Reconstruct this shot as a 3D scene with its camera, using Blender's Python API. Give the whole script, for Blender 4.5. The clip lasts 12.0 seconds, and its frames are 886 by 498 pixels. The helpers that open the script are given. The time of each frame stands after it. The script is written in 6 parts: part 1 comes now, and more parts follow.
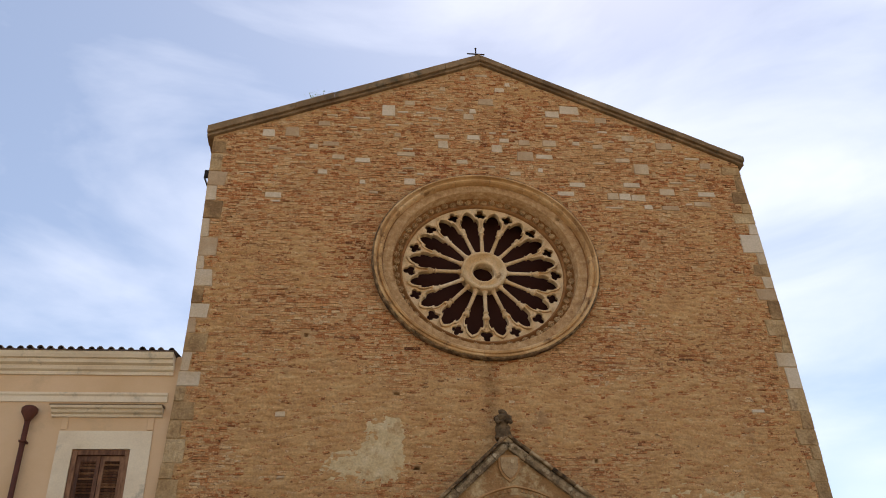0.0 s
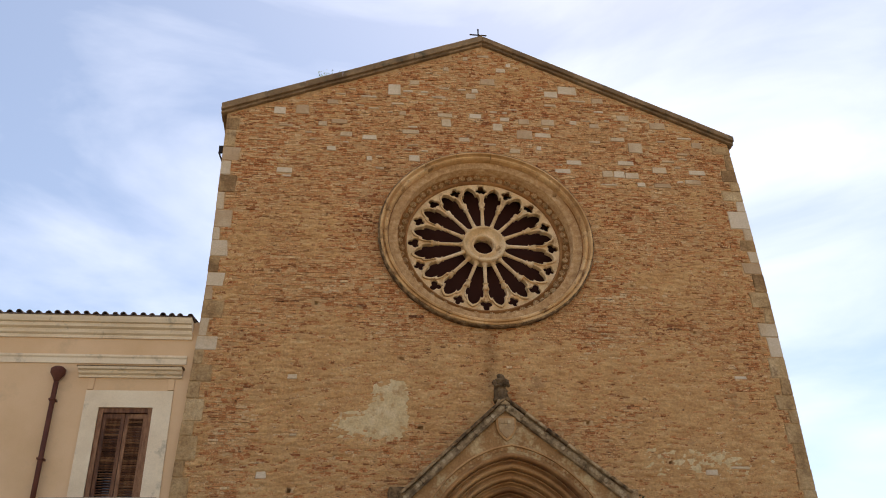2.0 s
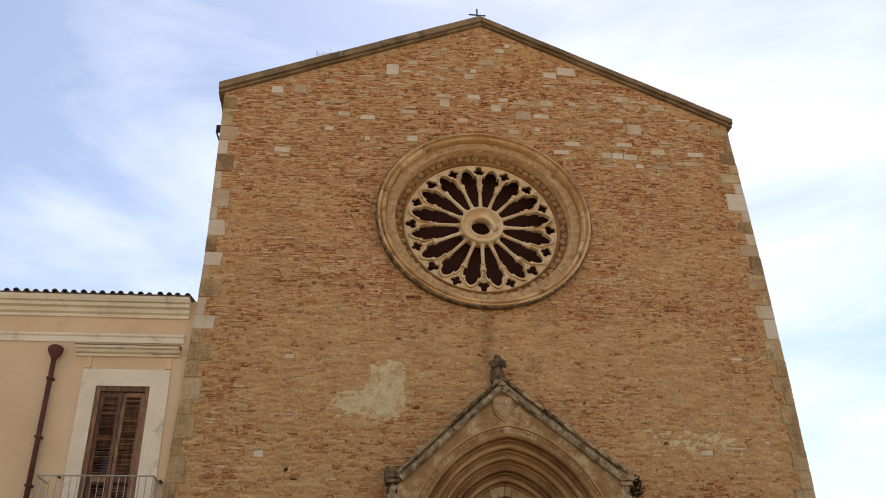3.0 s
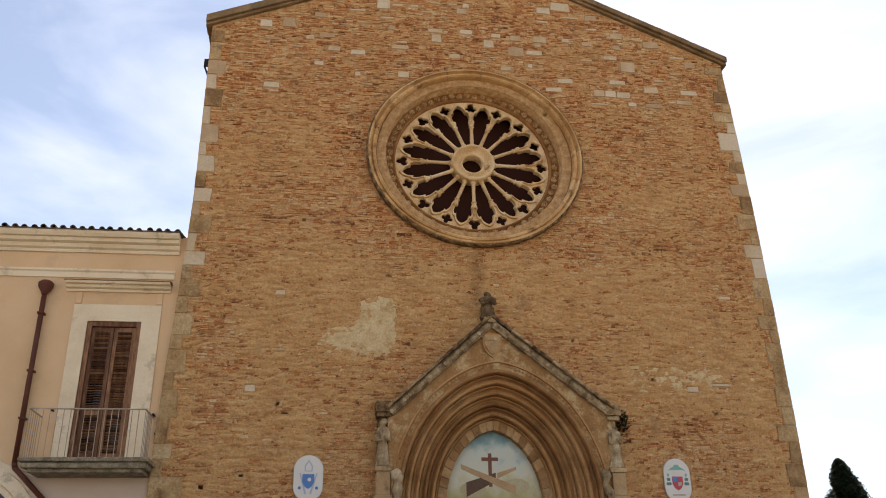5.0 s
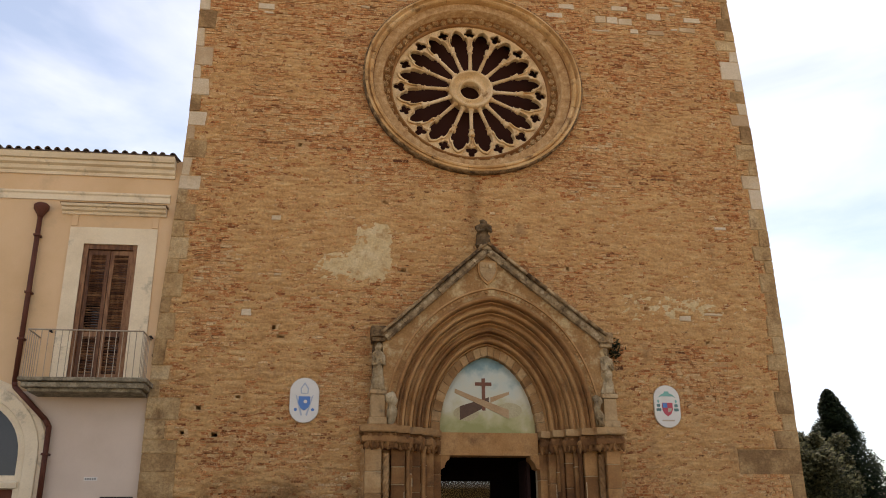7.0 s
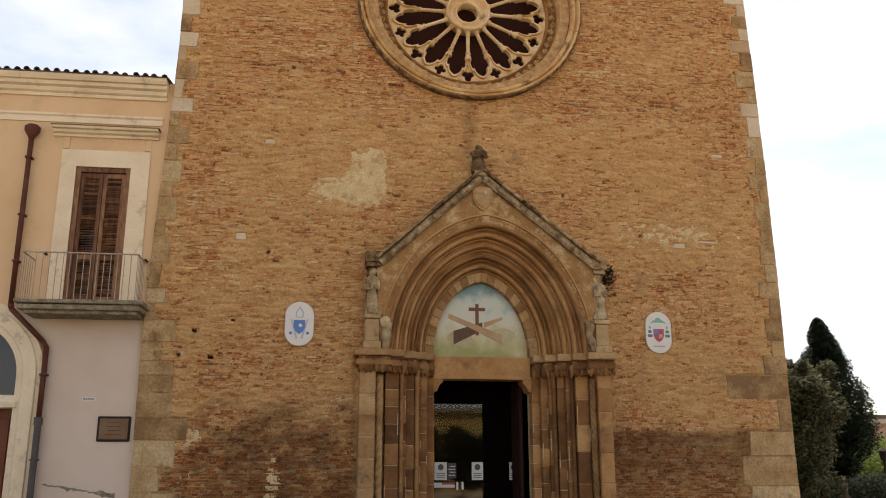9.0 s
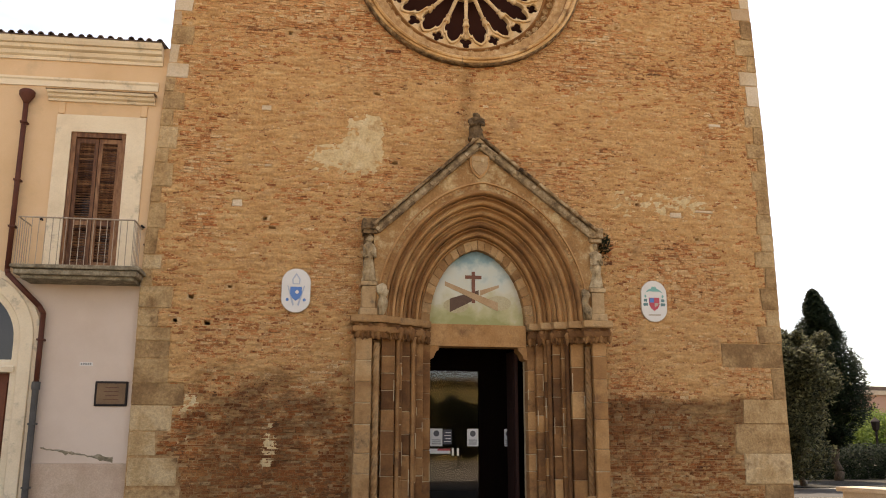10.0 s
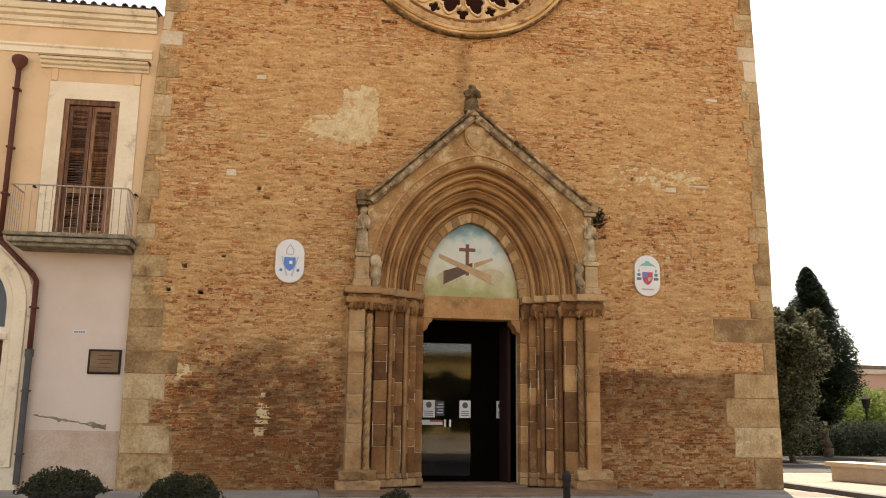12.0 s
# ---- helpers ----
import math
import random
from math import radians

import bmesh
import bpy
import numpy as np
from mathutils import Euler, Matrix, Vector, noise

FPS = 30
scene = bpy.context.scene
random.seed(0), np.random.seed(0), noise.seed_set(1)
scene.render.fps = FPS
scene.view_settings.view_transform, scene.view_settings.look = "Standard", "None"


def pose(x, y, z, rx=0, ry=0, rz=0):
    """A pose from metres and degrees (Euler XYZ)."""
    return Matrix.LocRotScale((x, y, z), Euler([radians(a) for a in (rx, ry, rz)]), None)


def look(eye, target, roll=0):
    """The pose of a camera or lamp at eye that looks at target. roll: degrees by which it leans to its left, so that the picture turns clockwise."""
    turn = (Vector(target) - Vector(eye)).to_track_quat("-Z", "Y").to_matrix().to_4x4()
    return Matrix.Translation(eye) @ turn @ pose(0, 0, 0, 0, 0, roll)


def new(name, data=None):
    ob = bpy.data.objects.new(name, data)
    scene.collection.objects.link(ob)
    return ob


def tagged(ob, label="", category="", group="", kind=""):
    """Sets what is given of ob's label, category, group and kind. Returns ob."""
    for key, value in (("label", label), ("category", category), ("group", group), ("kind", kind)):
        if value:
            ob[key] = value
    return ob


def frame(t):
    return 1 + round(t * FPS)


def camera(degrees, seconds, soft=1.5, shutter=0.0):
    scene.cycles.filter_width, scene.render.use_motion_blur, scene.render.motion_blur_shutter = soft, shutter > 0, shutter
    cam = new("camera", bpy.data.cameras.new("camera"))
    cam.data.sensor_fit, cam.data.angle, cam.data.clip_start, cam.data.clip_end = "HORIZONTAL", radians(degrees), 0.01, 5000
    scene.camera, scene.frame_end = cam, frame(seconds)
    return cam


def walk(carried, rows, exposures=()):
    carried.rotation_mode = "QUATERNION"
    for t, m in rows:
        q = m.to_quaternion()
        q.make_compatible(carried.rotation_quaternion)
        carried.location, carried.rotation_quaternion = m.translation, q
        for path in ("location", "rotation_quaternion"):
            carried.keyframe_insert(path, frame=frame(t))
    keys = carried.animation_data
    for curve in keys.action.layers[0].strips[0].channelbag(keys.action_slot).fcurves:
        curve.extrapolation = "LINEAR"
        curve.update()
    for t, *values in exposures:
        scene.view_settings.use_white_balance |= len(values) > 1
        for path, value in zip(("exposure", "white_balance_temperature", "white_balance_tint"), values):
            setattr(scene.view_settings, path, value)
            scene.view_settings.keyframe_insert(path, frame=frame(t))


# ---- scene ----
cam = camera(53.92, 12.0, soft=1.0)
# seconds, eye x y z, yaw, pitch, lean
ROWS = [
    (0.0, -3.138, -15.967, 2.129, -7.99, 30.72, -1.84),
    (0.5, -3.243, -16.424, 1.905, -8.13, 30.07, -1.82),
    (1.0, -3.331, -16.834, 1.660, -8.45, 29.47, -1.86),
    (1.5, -3.345, -16.855, 1.651, -8.16, 29.21, -1.57),
    (2.0, -3.360, -16.854, 1.647, -8.07, 28.86, -1.39),
    (2.5, -3.360, -16.844, 1.635, -8.12, 28.37, -1.25),
    (3.0, -3.364, -16.829, 1.619, -8.24, 27.70, -1.18),
    (5.0, -3.361, -16.803, 1.588, -8.83, 23.71, -1.10),
    (5.5, -3.356, -16.790, 1.574, -8.91, 22.66, -1.02),
    (6.0, -3.339, -16.785, 1.556, -8.89, 21.51, -0.83),
    (6.5, -3.325, -16.760, 1.527, -8.89, 20.45, -0.68),
    (7.0, -3.303, -16.776, 1.509, -8.85, 19.19, -0.46),
    (9.0, -3.280, -16.752, 1.477, -9.12, 14.44, -0.09),
    (9.5, -3.271, -16.743, 1.438, -9.19, 13.49, 0.02),
    (10.0, -3.267, -16.740, 1.408, -9.31, 12.55, 0.17),
    (10.5, -3.259, -16.735, 1.389, -9.40, 11.85, 0.31),
    (11.0, -3.248, -16.734, 1.366, -9.48, 11.34, 0.47),
    (11.5, -3.237, -16.723, 1.356, -9.54, 11.04, 0.60),
    (12.0, -3.227, -16.729, 1.335, -9.59, 10.97, 0.72),
]
walk(cam, [(t, Matrix.Translation((x, y, z)) @ pose(0, 0, 0, 0, 0, yaw) @ pose(0, 0, 0, 90 + pitch, 0, 0) @ pose(0, 0, 0, 0, 0, lean))
           for t, x, y, z, yaw, pitch, lean in ROWS],
     exposures=[(0.0, 0.16, 6900, 12), (3.0, 0.34, 7000, 12), (5.0, 0.38, 7200, 13), (7.0, 0.42, 7600, 14), (9.0, 0.54, 8000, 15), (10.0, 0.85, 8100, 15.5), (12.0, 1.05, 8250, 15)])

# ---- sky and sun ----
SUN_HIGH, SUN_TURN = 58.0, 26.0     # degrees above the horizon; degrees from +y towards +x
world = bpy.data.worlds.new("sky")
scene.world = world
world.use_nodes = True
wn, wl = world.node_tree.nodes, world.node_tree.links
wn.clear()
w_out, w_bg = wn.new("ShaderNodeOutputWorld"), wn.new("ShaderNodeBackground")
w_sky = wn.new("ShaderNodeTexSky")
w_sky.sky_type, w_sky.sun_disc = "NISHITA", False
w_sky.sun_elevation, w_sky.sun_rotation = radians(SUN_HIGH), radians(SUN_TURN)
w_sky.air_density, w_sky.dust_density = 1.0, 0.45
w_co, w_map = wn.new("ShaderNodeTexCoord"), wn.new("ShaderNodeMapping")
w_map.inputs["Scale"].default_value = (1.2, 1.2, 3.2)
w_map.inputs["Location"].default_value = (0.55, 0.2, 0.4)
w_noise = wn.new("ShaderNodeTexNoise")
w_noise.inputs["Scale"].default_value, w_noise.inputs["Detail"].default_value = 2.1, 7.0
w_noise.inputs["Roughness"].default_value, w_noise.inputs["Distortion"].default_value = 0.52, 0.35
w_ramp = wn.new("ShaderNodeValToRGB")
w_ramp.color_ramp.elements[0].position, w_ramp.color_ramp.elements[1].position = 0.4, 0.88
w_ramp.color_ramp.elements[0].color = (0.1, 0.1, 0.1, 1)
w_mix = wn.new("ShaderNodeMix")
w_mix.data_type = "RGBA"
w_mix.inputs["B"].default_value = (7.8, 8.35, 9.7, 1)
wl.new(w_co.outputs["Generated"], w_map.inputs["Vector"])
wl.new(w_map.outputs["Vector"], w_noise.inputs["Vector"])
wl.new(w_noise.outputs["Fac"], w_ramp.inputs["Fac"])
wl.new(w_ramp.outputs["Color"], w_mix.inputs["Factor"])
wl.new(w_sky.outputs["Color"], w_mix.inputs["A"])
wl.new(w_mix.outputs["Result"], w_bg.inputs["Color"])
wl.new(w_bg.outputs["Background"], w_out.inputs["Surface"])
w_bg.inputs["Strength"].default_value = 0.14

sun_data = bpy.data.lights.new("sun", "SUN")
sun_data.energy, sun_data.angle, sun_data.color = 5.0, radians(0.6), (1.0, 0.94, 0.85)
sun = new("sun", sun_data)
_h, _a = radians(SUN_HIGH), radians(SUN_TURN)
sun.matrix_world = look((30 * math.sin(_a), 30 * math.cos(_a), 40), (30 * math.sin(_a) - math.sin(_a) * math.cos(_h), 30 * math.cos(_a) - math.cos(_a) * math.cos(_h), 40 - math.sin(_h)))

# ---- materials ----


def nodes_of(name):
    m = bpy.data.materials.new(name)
    m.use_nodes = True
    n = m.node_tree.nodes
    return m, n, m.node_tree.links, n["Principled BSDF"]


def ramp_node(n, stops):
    r = n.new("ShaderNodeValToRGB")
    while len(r.color_ramp.elements) < len(stops):
        r.color_ramp.elements.new(0.5)
    for e, (p, c) in zip(r.color_ramp.elements, stops):
        e.position, e.color = p, (*c, 1)
    return r


def noise_node(n, links, scale, detail=5.0, rough=0.6, stretch=None):
    geo = n.new("ShaderNodeNewGeometry")
    t = n.new("ShaderNodeTexNoise")
    t.inputs["Scale"].default_value, t.inputs["Detail"].default_value, t.inputs["Roughness"].default_value = scale, detail, rough
    if stretch:
        mp = n.new("ShaderNodeMapping")
        mp.inputs["Scale"].default_value = stretch
        links.new(geo.outputs["Position"], mp.inputs["Vector"])
        links.new(mp.outputs["Vector"], t.inputs["Vector"])
    else:
        links.new(geo.outputs["Position"], t.inputs["Vector"])
    return t


def math_node(n, links, op, a, b=None):
    m = n.new("ShaderNodeMath")
    m.operation = op
    for i, v in enumerate((a, b)):
        if v is None:
            continue
        if isinstance(v, (int, float)):
            m.inputs[i].default_value = v
        else:
            links.new(v, m.inputs[i])
    return m.outputs[0]


def mix_node(n, links, fac, a, b, mode="MIX"):
    m = n.new("ShaderNodeMix")
    m.data_type, m.blend_type = "RGBA", mode
    for sock, v in (("Factor", fac), ("A", a), ("B", b)):
        if isinstance(v, (int, float)):
            m.inputs[sock].default_value = v
        elif isinstance(v, tuple):
            m.inputs[sock].default_value = (*v, 1)
        else:
            links.new(v, m.inputs[sock])
    return m.outputs["Result"]


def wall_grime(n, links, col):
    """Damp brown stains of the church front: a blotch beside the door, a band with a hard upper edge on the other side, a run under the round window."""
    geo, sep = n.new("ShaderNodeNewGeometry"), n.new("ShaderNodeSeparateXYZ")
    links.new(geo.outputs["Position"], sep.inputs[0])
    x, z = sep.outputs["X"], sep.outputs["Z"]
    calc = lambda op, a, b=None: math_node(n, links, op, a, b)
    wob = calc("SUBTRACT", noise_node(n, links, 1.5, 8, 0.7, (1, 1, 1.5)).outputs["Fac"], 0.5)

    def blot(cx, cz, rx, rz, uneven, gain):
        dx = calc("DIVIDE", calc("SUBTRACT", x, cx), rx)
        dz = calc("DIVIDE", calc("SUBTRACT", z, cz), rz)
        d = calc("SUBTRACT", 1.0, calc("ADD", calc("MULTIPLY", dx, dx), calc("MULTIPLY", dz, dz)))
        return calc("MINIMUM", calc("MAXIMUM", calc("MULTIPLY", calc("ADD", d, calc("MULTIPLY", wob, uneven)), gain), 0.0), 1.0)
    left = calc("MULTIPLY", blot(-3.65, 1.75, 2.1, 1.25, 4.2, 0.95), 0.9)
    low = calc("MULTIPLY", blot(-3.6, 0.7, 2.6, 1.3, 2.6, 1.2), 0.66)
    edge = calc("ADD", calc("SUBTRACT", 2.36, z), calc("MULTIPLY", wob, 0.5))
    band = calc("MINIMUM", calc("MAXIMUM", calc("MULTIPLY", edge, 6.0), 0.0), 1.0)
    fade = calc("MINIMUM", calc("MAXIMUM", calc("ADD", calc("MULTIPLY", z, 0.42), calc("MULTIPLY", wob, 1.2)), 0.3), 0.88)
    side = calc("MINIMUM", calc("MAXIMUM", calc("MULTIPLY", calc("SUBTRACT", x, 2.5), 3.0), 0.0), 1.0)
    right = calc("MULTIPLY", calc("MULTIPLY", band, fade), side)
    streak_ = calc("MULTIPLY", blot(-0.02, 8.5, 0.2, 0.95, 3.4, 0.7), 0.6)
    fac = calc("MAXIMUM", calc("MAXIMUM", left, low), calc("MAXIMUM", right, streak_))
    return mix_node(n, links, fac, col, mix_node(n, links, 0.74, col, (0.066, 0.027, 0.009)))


def surface(name, colours, scale=1.5, fine=30.0, rough=0.85, bump=0.4, depth=0.01, rand=0.0, grain=0.24, stain=None, metal=0.0, stretch=None, grime=False):
    """A weathered surface: a ramp of colours over broad noise, fine grain, relief, a shift for each piece, and stains of one colour."""
    m, n, links, bsdf = nodes_of(name)
    broad = noise_node(n, links, scale, 6, 0.62, stretch)
    fac = broad.outputs["Fac"]
    if rand:
        geo, info = n.new("ShaderNodeNewGeometry"), n.new("ShaderNodeObjectInfo")
        r = math_node(n, links, "FRACT", math_node(n, links, "ADD", geo.outputs["Random Per Island"], info.outputs["Random"]))
        fac = math_node(n, links, "ADD", fac, math_node(n, links, "MULTIPLY", math_node(n, links, "SUBTRACT", r, 0.5), rand))
    k = len(colours)
    rp = ramp_node(n, [(0.28 + 0.46 * i / max(1, k - 1), c) for i, c in enumerate(colours)])
    links.new(fac, rp.inputs["Fac"])
    col = rp.outputs["Color"]
    small = noise_node(n, links, fine, 4, 0.7)
    if stain:
        sc, s_scale, lo, hi = stain
        s = noise_node(n, links, s_scale, 7, 0.68)
        sr = ramp_node(n, [(lo, (0, 0, 0)), (hi, (1, 1, 1))])
        links.new(s.outputs["Fac"], sr.inputs["Fac"])
        col = mix_node(n, links, sr.outputs["Color"], col, sc)
    if grime:
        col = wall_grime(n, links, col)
    gr = ramp_node(n, [(0.25, (1 - grain,) * 3), (0.75, (1 + grain * 0.4,) * 3)])
    links.new(small.outputs["Fac"], gr.inputs["Fac"])
    col = mix_node(n, links, 1.0, col, gr.outputs["Color"], "MULTIPLY")
    links.new(col, bsdf.inputs["Base Color"])
    bsdf.inputs["Roughness"].default_value, bsdf.inputs["Metallic"].default_value = rough, metal
    bsdf.inputs["Specular IOR Level"].default_value = 0.3
    b = n.new("ShaderNodeBump")
    b.inputs["Strength"].default_value, b.inputs["Distance"].default_value = bump, depth
    h = math_node(n, links, "ADD", small.outputs["Fac"], math_node(n, links, "MULTIPLY", fac, 0.6))
    links.new(h, b.inputs["Height"])
    links.new(b.outputs["Normal"], bsdf.inputs["Normal"])
    return m


def brick_surface(name, tones, limes, lime):
    """Old soft brick: each piece its own red, brown or straw tone, reds gathered in drifts, smeared with lime in broad patches, flecked with mortar and pitted."""
    m, n, links, bsdf = nodes_of(name)
    geo, info = n.new("ShaderNodeNewGeometry"), n.new("ShaderNodeObjectInfo")
    r = math_node(n, links, "FRACT", math_node(n, links, "ADD", geo.outputs["Random Per Island"], info.outputs["Random"]))
    tone = ramp_node(n, tones)
    drift = noise_node(n, links, 0.9, 5, 0.6, (0.6, 1, 1.6))
    links.new(math_node(n, links, "ADD", math_node(n, links, "MULTIPLY", r, 0.8), math_node(n, links, "MULTIPLY", math_node(n, links, "SUBTRACT", drift.outputs["Fac"], 0.38), 0.85)), tone.inputs["Fac"])
    broad = noise_node(n, links, 0.55, 7, 0.66, (1, 1, 1.6))
    limy = ramp_node(n, [(0.44, (0, 0, 0)), (0.66, (limes,) * 3)])
    links.new(broad.outputs["Fac"], limy.inputs["Fac"])
    mid = noise_node(n, links, 5.0, 6, 0.7)
    limed = math_node(n, links, "MULTIPLY", limy.outputs["Color"], math_node(n, links, "MULTIPLY", mid.outputs["Fac"], 1.5))
    col = mix_node(n, links, limed, tone.outputs["Color"], lime)
    soot = noise_node(n, links, 1.3, 7, 0.7, (0.8, 1, 1.8))
    sr = ramp_node(n, [(0.56, (0, 0, 0)), (0.76, (0.75, 0.75, 0.75))])
    links.new(soot.outputs["Fac"], sr.inputs["Fac"])
    col = mix_node(n, links, sr.outputs["Color"], col, (0.16, 0.085, 0.045))
    fleck = noise_node(n, links, 11.0, 5, 0.75, (0.75, 1, 1.7))
    fr = ramp_node(n, [(0.54, (0, 0, 0)), (0.6, (0.9,) * 3)])
    links.new(fleck.outputs["Fac"], fr.inputs["Fac"])
    col = mix_node(n, links, fr.outputs["Color"], col, tuple(min(1.0, f * c) for f, c in zip((1.15, 1.25, 1.45), lime)))
    pit = ramp_node(n, [(0.36, (0.95,) * 3), (0.43, (0, 0, 0))])
    links.new(fleck.outputs["Fac"], pit.inputs["Fac"])
    col = mix_node(n, links, pit.outputs["Color"], col, (0.1, 0.045, 0.02))
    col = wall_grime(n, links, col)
    small = noise_node(n, links, 45, 4, 0.7)
    gr = ramp_node(n, [(0.3, (0.5,) * 3), (0.7, (1.2,) * 3)])
    links.new(small.outputs["Fac"], gr.inputs["Fac"])
    col = mix_node(n, links, 1.0, col, gr.outputs["Color"], "MULTIPLY")
    links.new(col, bsdf.inputs["Base Color"])
    bsdf.inputs["Roughness"].default_value = 0.92
    bsdf.inputs["Specular IOR Level"].default_value = 0.2
    b = n.new("ShaderNodeBump")
    b.inputs["Strength"].default_value, b.inputs["Distance"].default_value = 0.6, 0.012
    links.new(math_node(n, links, "ADD", small.outputs["Fac"], mid.outputs["Fac"]), b.inputs["Height"])
    links.new(b.outputs["Normal"], bsdf.inputs["Normal"])
    return m


def plain(name, colour, rough=0.6, metal=0.0):
    m, n, links, bsdf = nodes_of(name)
    bsdf.inputs["Base Color"].default_value = (*colour, 1)
    bsdf.inputs["Roughness"].default_value, bsdf.inputs["Metallic"].default_value = rough, metal
    return m


def glass_surface(name):
    m, n, links, bsdf = nodes_of(name)
    bsdf.inputs["Base Color"].default_value = (0.85, 0.87, 0.85, 1)
    bsdf.inputs["Roughness"].default_value = 0.02
    bsdf.inputs["IOR"].default_value = 1.42
    bsdf.inputs["Transmission Weight"].default_value = 1.0
    return m


def leaf_surface(name, dark, light):
    m, n, links, bsdf = nodes_of(name)
    geo = n.new("ShaderNodeNewGeometry")
    rp = ramp_node(n, [(0.0, dark), (0.7, tuple(0.5 * (a + b) for a, b in zip(dark, light))), (1.0, light)])
    links.new(geo.outputs["Random Per Island"], rp.inputs["Fac"])
    links.new(rp.outputs["Color"], bsdf.inputs["Base Color"])
    bsdf.inputs["Roughness"].default_value = 0.7
    bsdf.inputs["Specular IOR Level"].default_value = 0.12
    tr = n.new("ShaderNodeBsdfTranslucent")
    links.new(rp.outputs["Color"], tr.inputs["Color"])
    mx = n.new("ShaderNodeMixShader")
    mx.inputs[0].default_value = 0.25
    links.new(bsdf.outputs[0], mx.inputs[1])
    links.new(tr.outputs[0], mx.inputs[2])
    links.new(mx.outputs[0], n["Material Output"].inputs["Surface"])
    return m


M_BRICK = brick_surface("old_brick", [(0.0, (0.13, 0.048, 0.022)), (0.12, (0.3, 0.098, 0.034)), (0.32, (0.46, 0.165, 0.056)), (0.56, (0.56, 0.25, 0.095)), (0.8, (0.62, 0.355, 0.16)), (1.0, (0.67, 0.49, 0.29))], 0.75, (0.58, 0.34, 0.145))
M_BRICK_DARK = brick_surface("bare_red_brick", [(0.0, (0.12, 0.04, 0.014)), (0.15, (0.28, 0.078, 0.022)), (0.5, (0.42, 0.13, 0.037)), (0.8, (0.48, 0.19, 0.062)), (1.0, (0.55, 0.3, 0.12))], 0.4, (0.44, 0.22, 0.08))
M_MORTAR = surface("lime_mortar", [(0.3, 0.15, 0.06), (0.48, 0.28, 0.125), (0.64, 0.45, 0.25)], 7.0, 26, 0.95, 0.7, 0.015, grime=True)
M_RENDER = surface("worn_ochre_render", [(0.4, 0.2, 0.073), (0.51, 0.275, 0.108), (0.59, 0.345, 0.146), (0.65, 0.425, 0.205)], 2.6, 22, 0.95, 1.0, 0.018, grain=0.4, stretch=(0.7, 1, 2.6), stain=((0.38, 0.21, 0.095), 1.6, 0.55, 0.72), grime=True)
M_CRUST = surface("brown_grime_crust", [(0.17, 0.08, 0.034), (0.28, 0.135, 0.055), (0.38, 0.21, 0.09)], 2.6, 22, 0.95, 1.0, 0.018, grain=0.4, stretch=(0.7, 1, 2.6), grime=True)
M_PALE = surface("pale_lime_render", [(0.53, 0.36, 0.175), (0.62, 0.455, 0.245), (0.68, 0.53, 0.32)], 3.4, 24, 0.95, 0.8, 0.016, grain=0.3, stain=((0.46, 0.275, 0.12), 4.5, 0.54, 0.67))
M_QUOIN = surface("weathered_limestone", [(0.25, 0.14, 0.06), (0.41, 0.25, 0.112), (0.5, 0.33, 0.16), (0.58, 0.415, 0.23)], 2.2, 20, 0.92, 1.0, 0.02, rand=0.36, grain=0.4, stain=((0.23, 0.125, 0.055), 1.6, 0.53, 0.67))
M_WHITE = surface("white_limestone", [(0.45, 0.3, 0.17), (0.55, 0.41, 0.26), (0.62, 0.5, 0.36)], 1.5, 30, 0.9, 0.5, 0.01, rand=0.5)
M_COPING = surface("lichened_coping", [(0.12, 0.072, 0.037), (0.22, 0.138, 0.07), (0.32, 0.215, 0.12)], 1.6, 22, 0.95, 0.6, 0.012, rand=0.2, stain=((0.09, 0.075, 0.046), 3.0, 0.54, 0.7))
M_STONE = surface("golden_sandstone", [(0.26, 0.12, 0.043), (0.41, 0.205, 0.076), (0.52, 0.295, 0.125)], 1.3, 30, 0.88, 0.45, 0.01, rand=0.3, stain=((0.17, 0.08, 0.035), 1.6, 0.52, 0.72))
M_STONE_PALE = surface("pale_carved_stone", [(0.36, 0.215, 0.1), (0.48, 0.32, 0.165), (0.58, 0.43, 0.25)], 2.0, 26, 0.88, 0.6, 0.012, rand=0.3, stain=((0.14, 0.1, 0.06), 3.2, 0.55, 0.7))
M_GABLE = surface("mottled_gable_stone", [(0.24, 0.115, 0.042), (0.37, 0.195, 0.075), (0.46, 0.27, 0.115)], 1.5, 26, 0.9, 0.7, 0.014, grain=0.34, stain=((0.55, 0.39, 0.2), 2.6, 0.5, 0.62))
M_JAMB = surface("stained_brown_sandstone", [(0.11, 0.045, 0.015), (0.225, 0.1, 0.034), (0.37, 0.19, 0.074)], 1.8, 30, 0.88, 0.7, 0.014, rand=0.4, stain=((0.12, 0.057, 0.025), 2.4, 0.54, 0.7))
M_JAMB_PALE = surface("stained_pale_stone", [(0.22, 0.11, 0.042), (0.39, 0.215, 0.09), (0.52, 0.33, 0.16)], 2.2, 26, 0.88, 0.7, 0.014, rand=0.35, stain=((0.15, 0.085, 0.042), 2.2, 0.54, 0.7))
M_LICHEN = surface("lichened_carved_stone", [(0.05, 0.028, 0.014), (0.28, 0.17, 0.08), (0.57, 0.41, 0.23)], 7.0, 22, 0.92, 1.0, 0.03, rand=0.25)
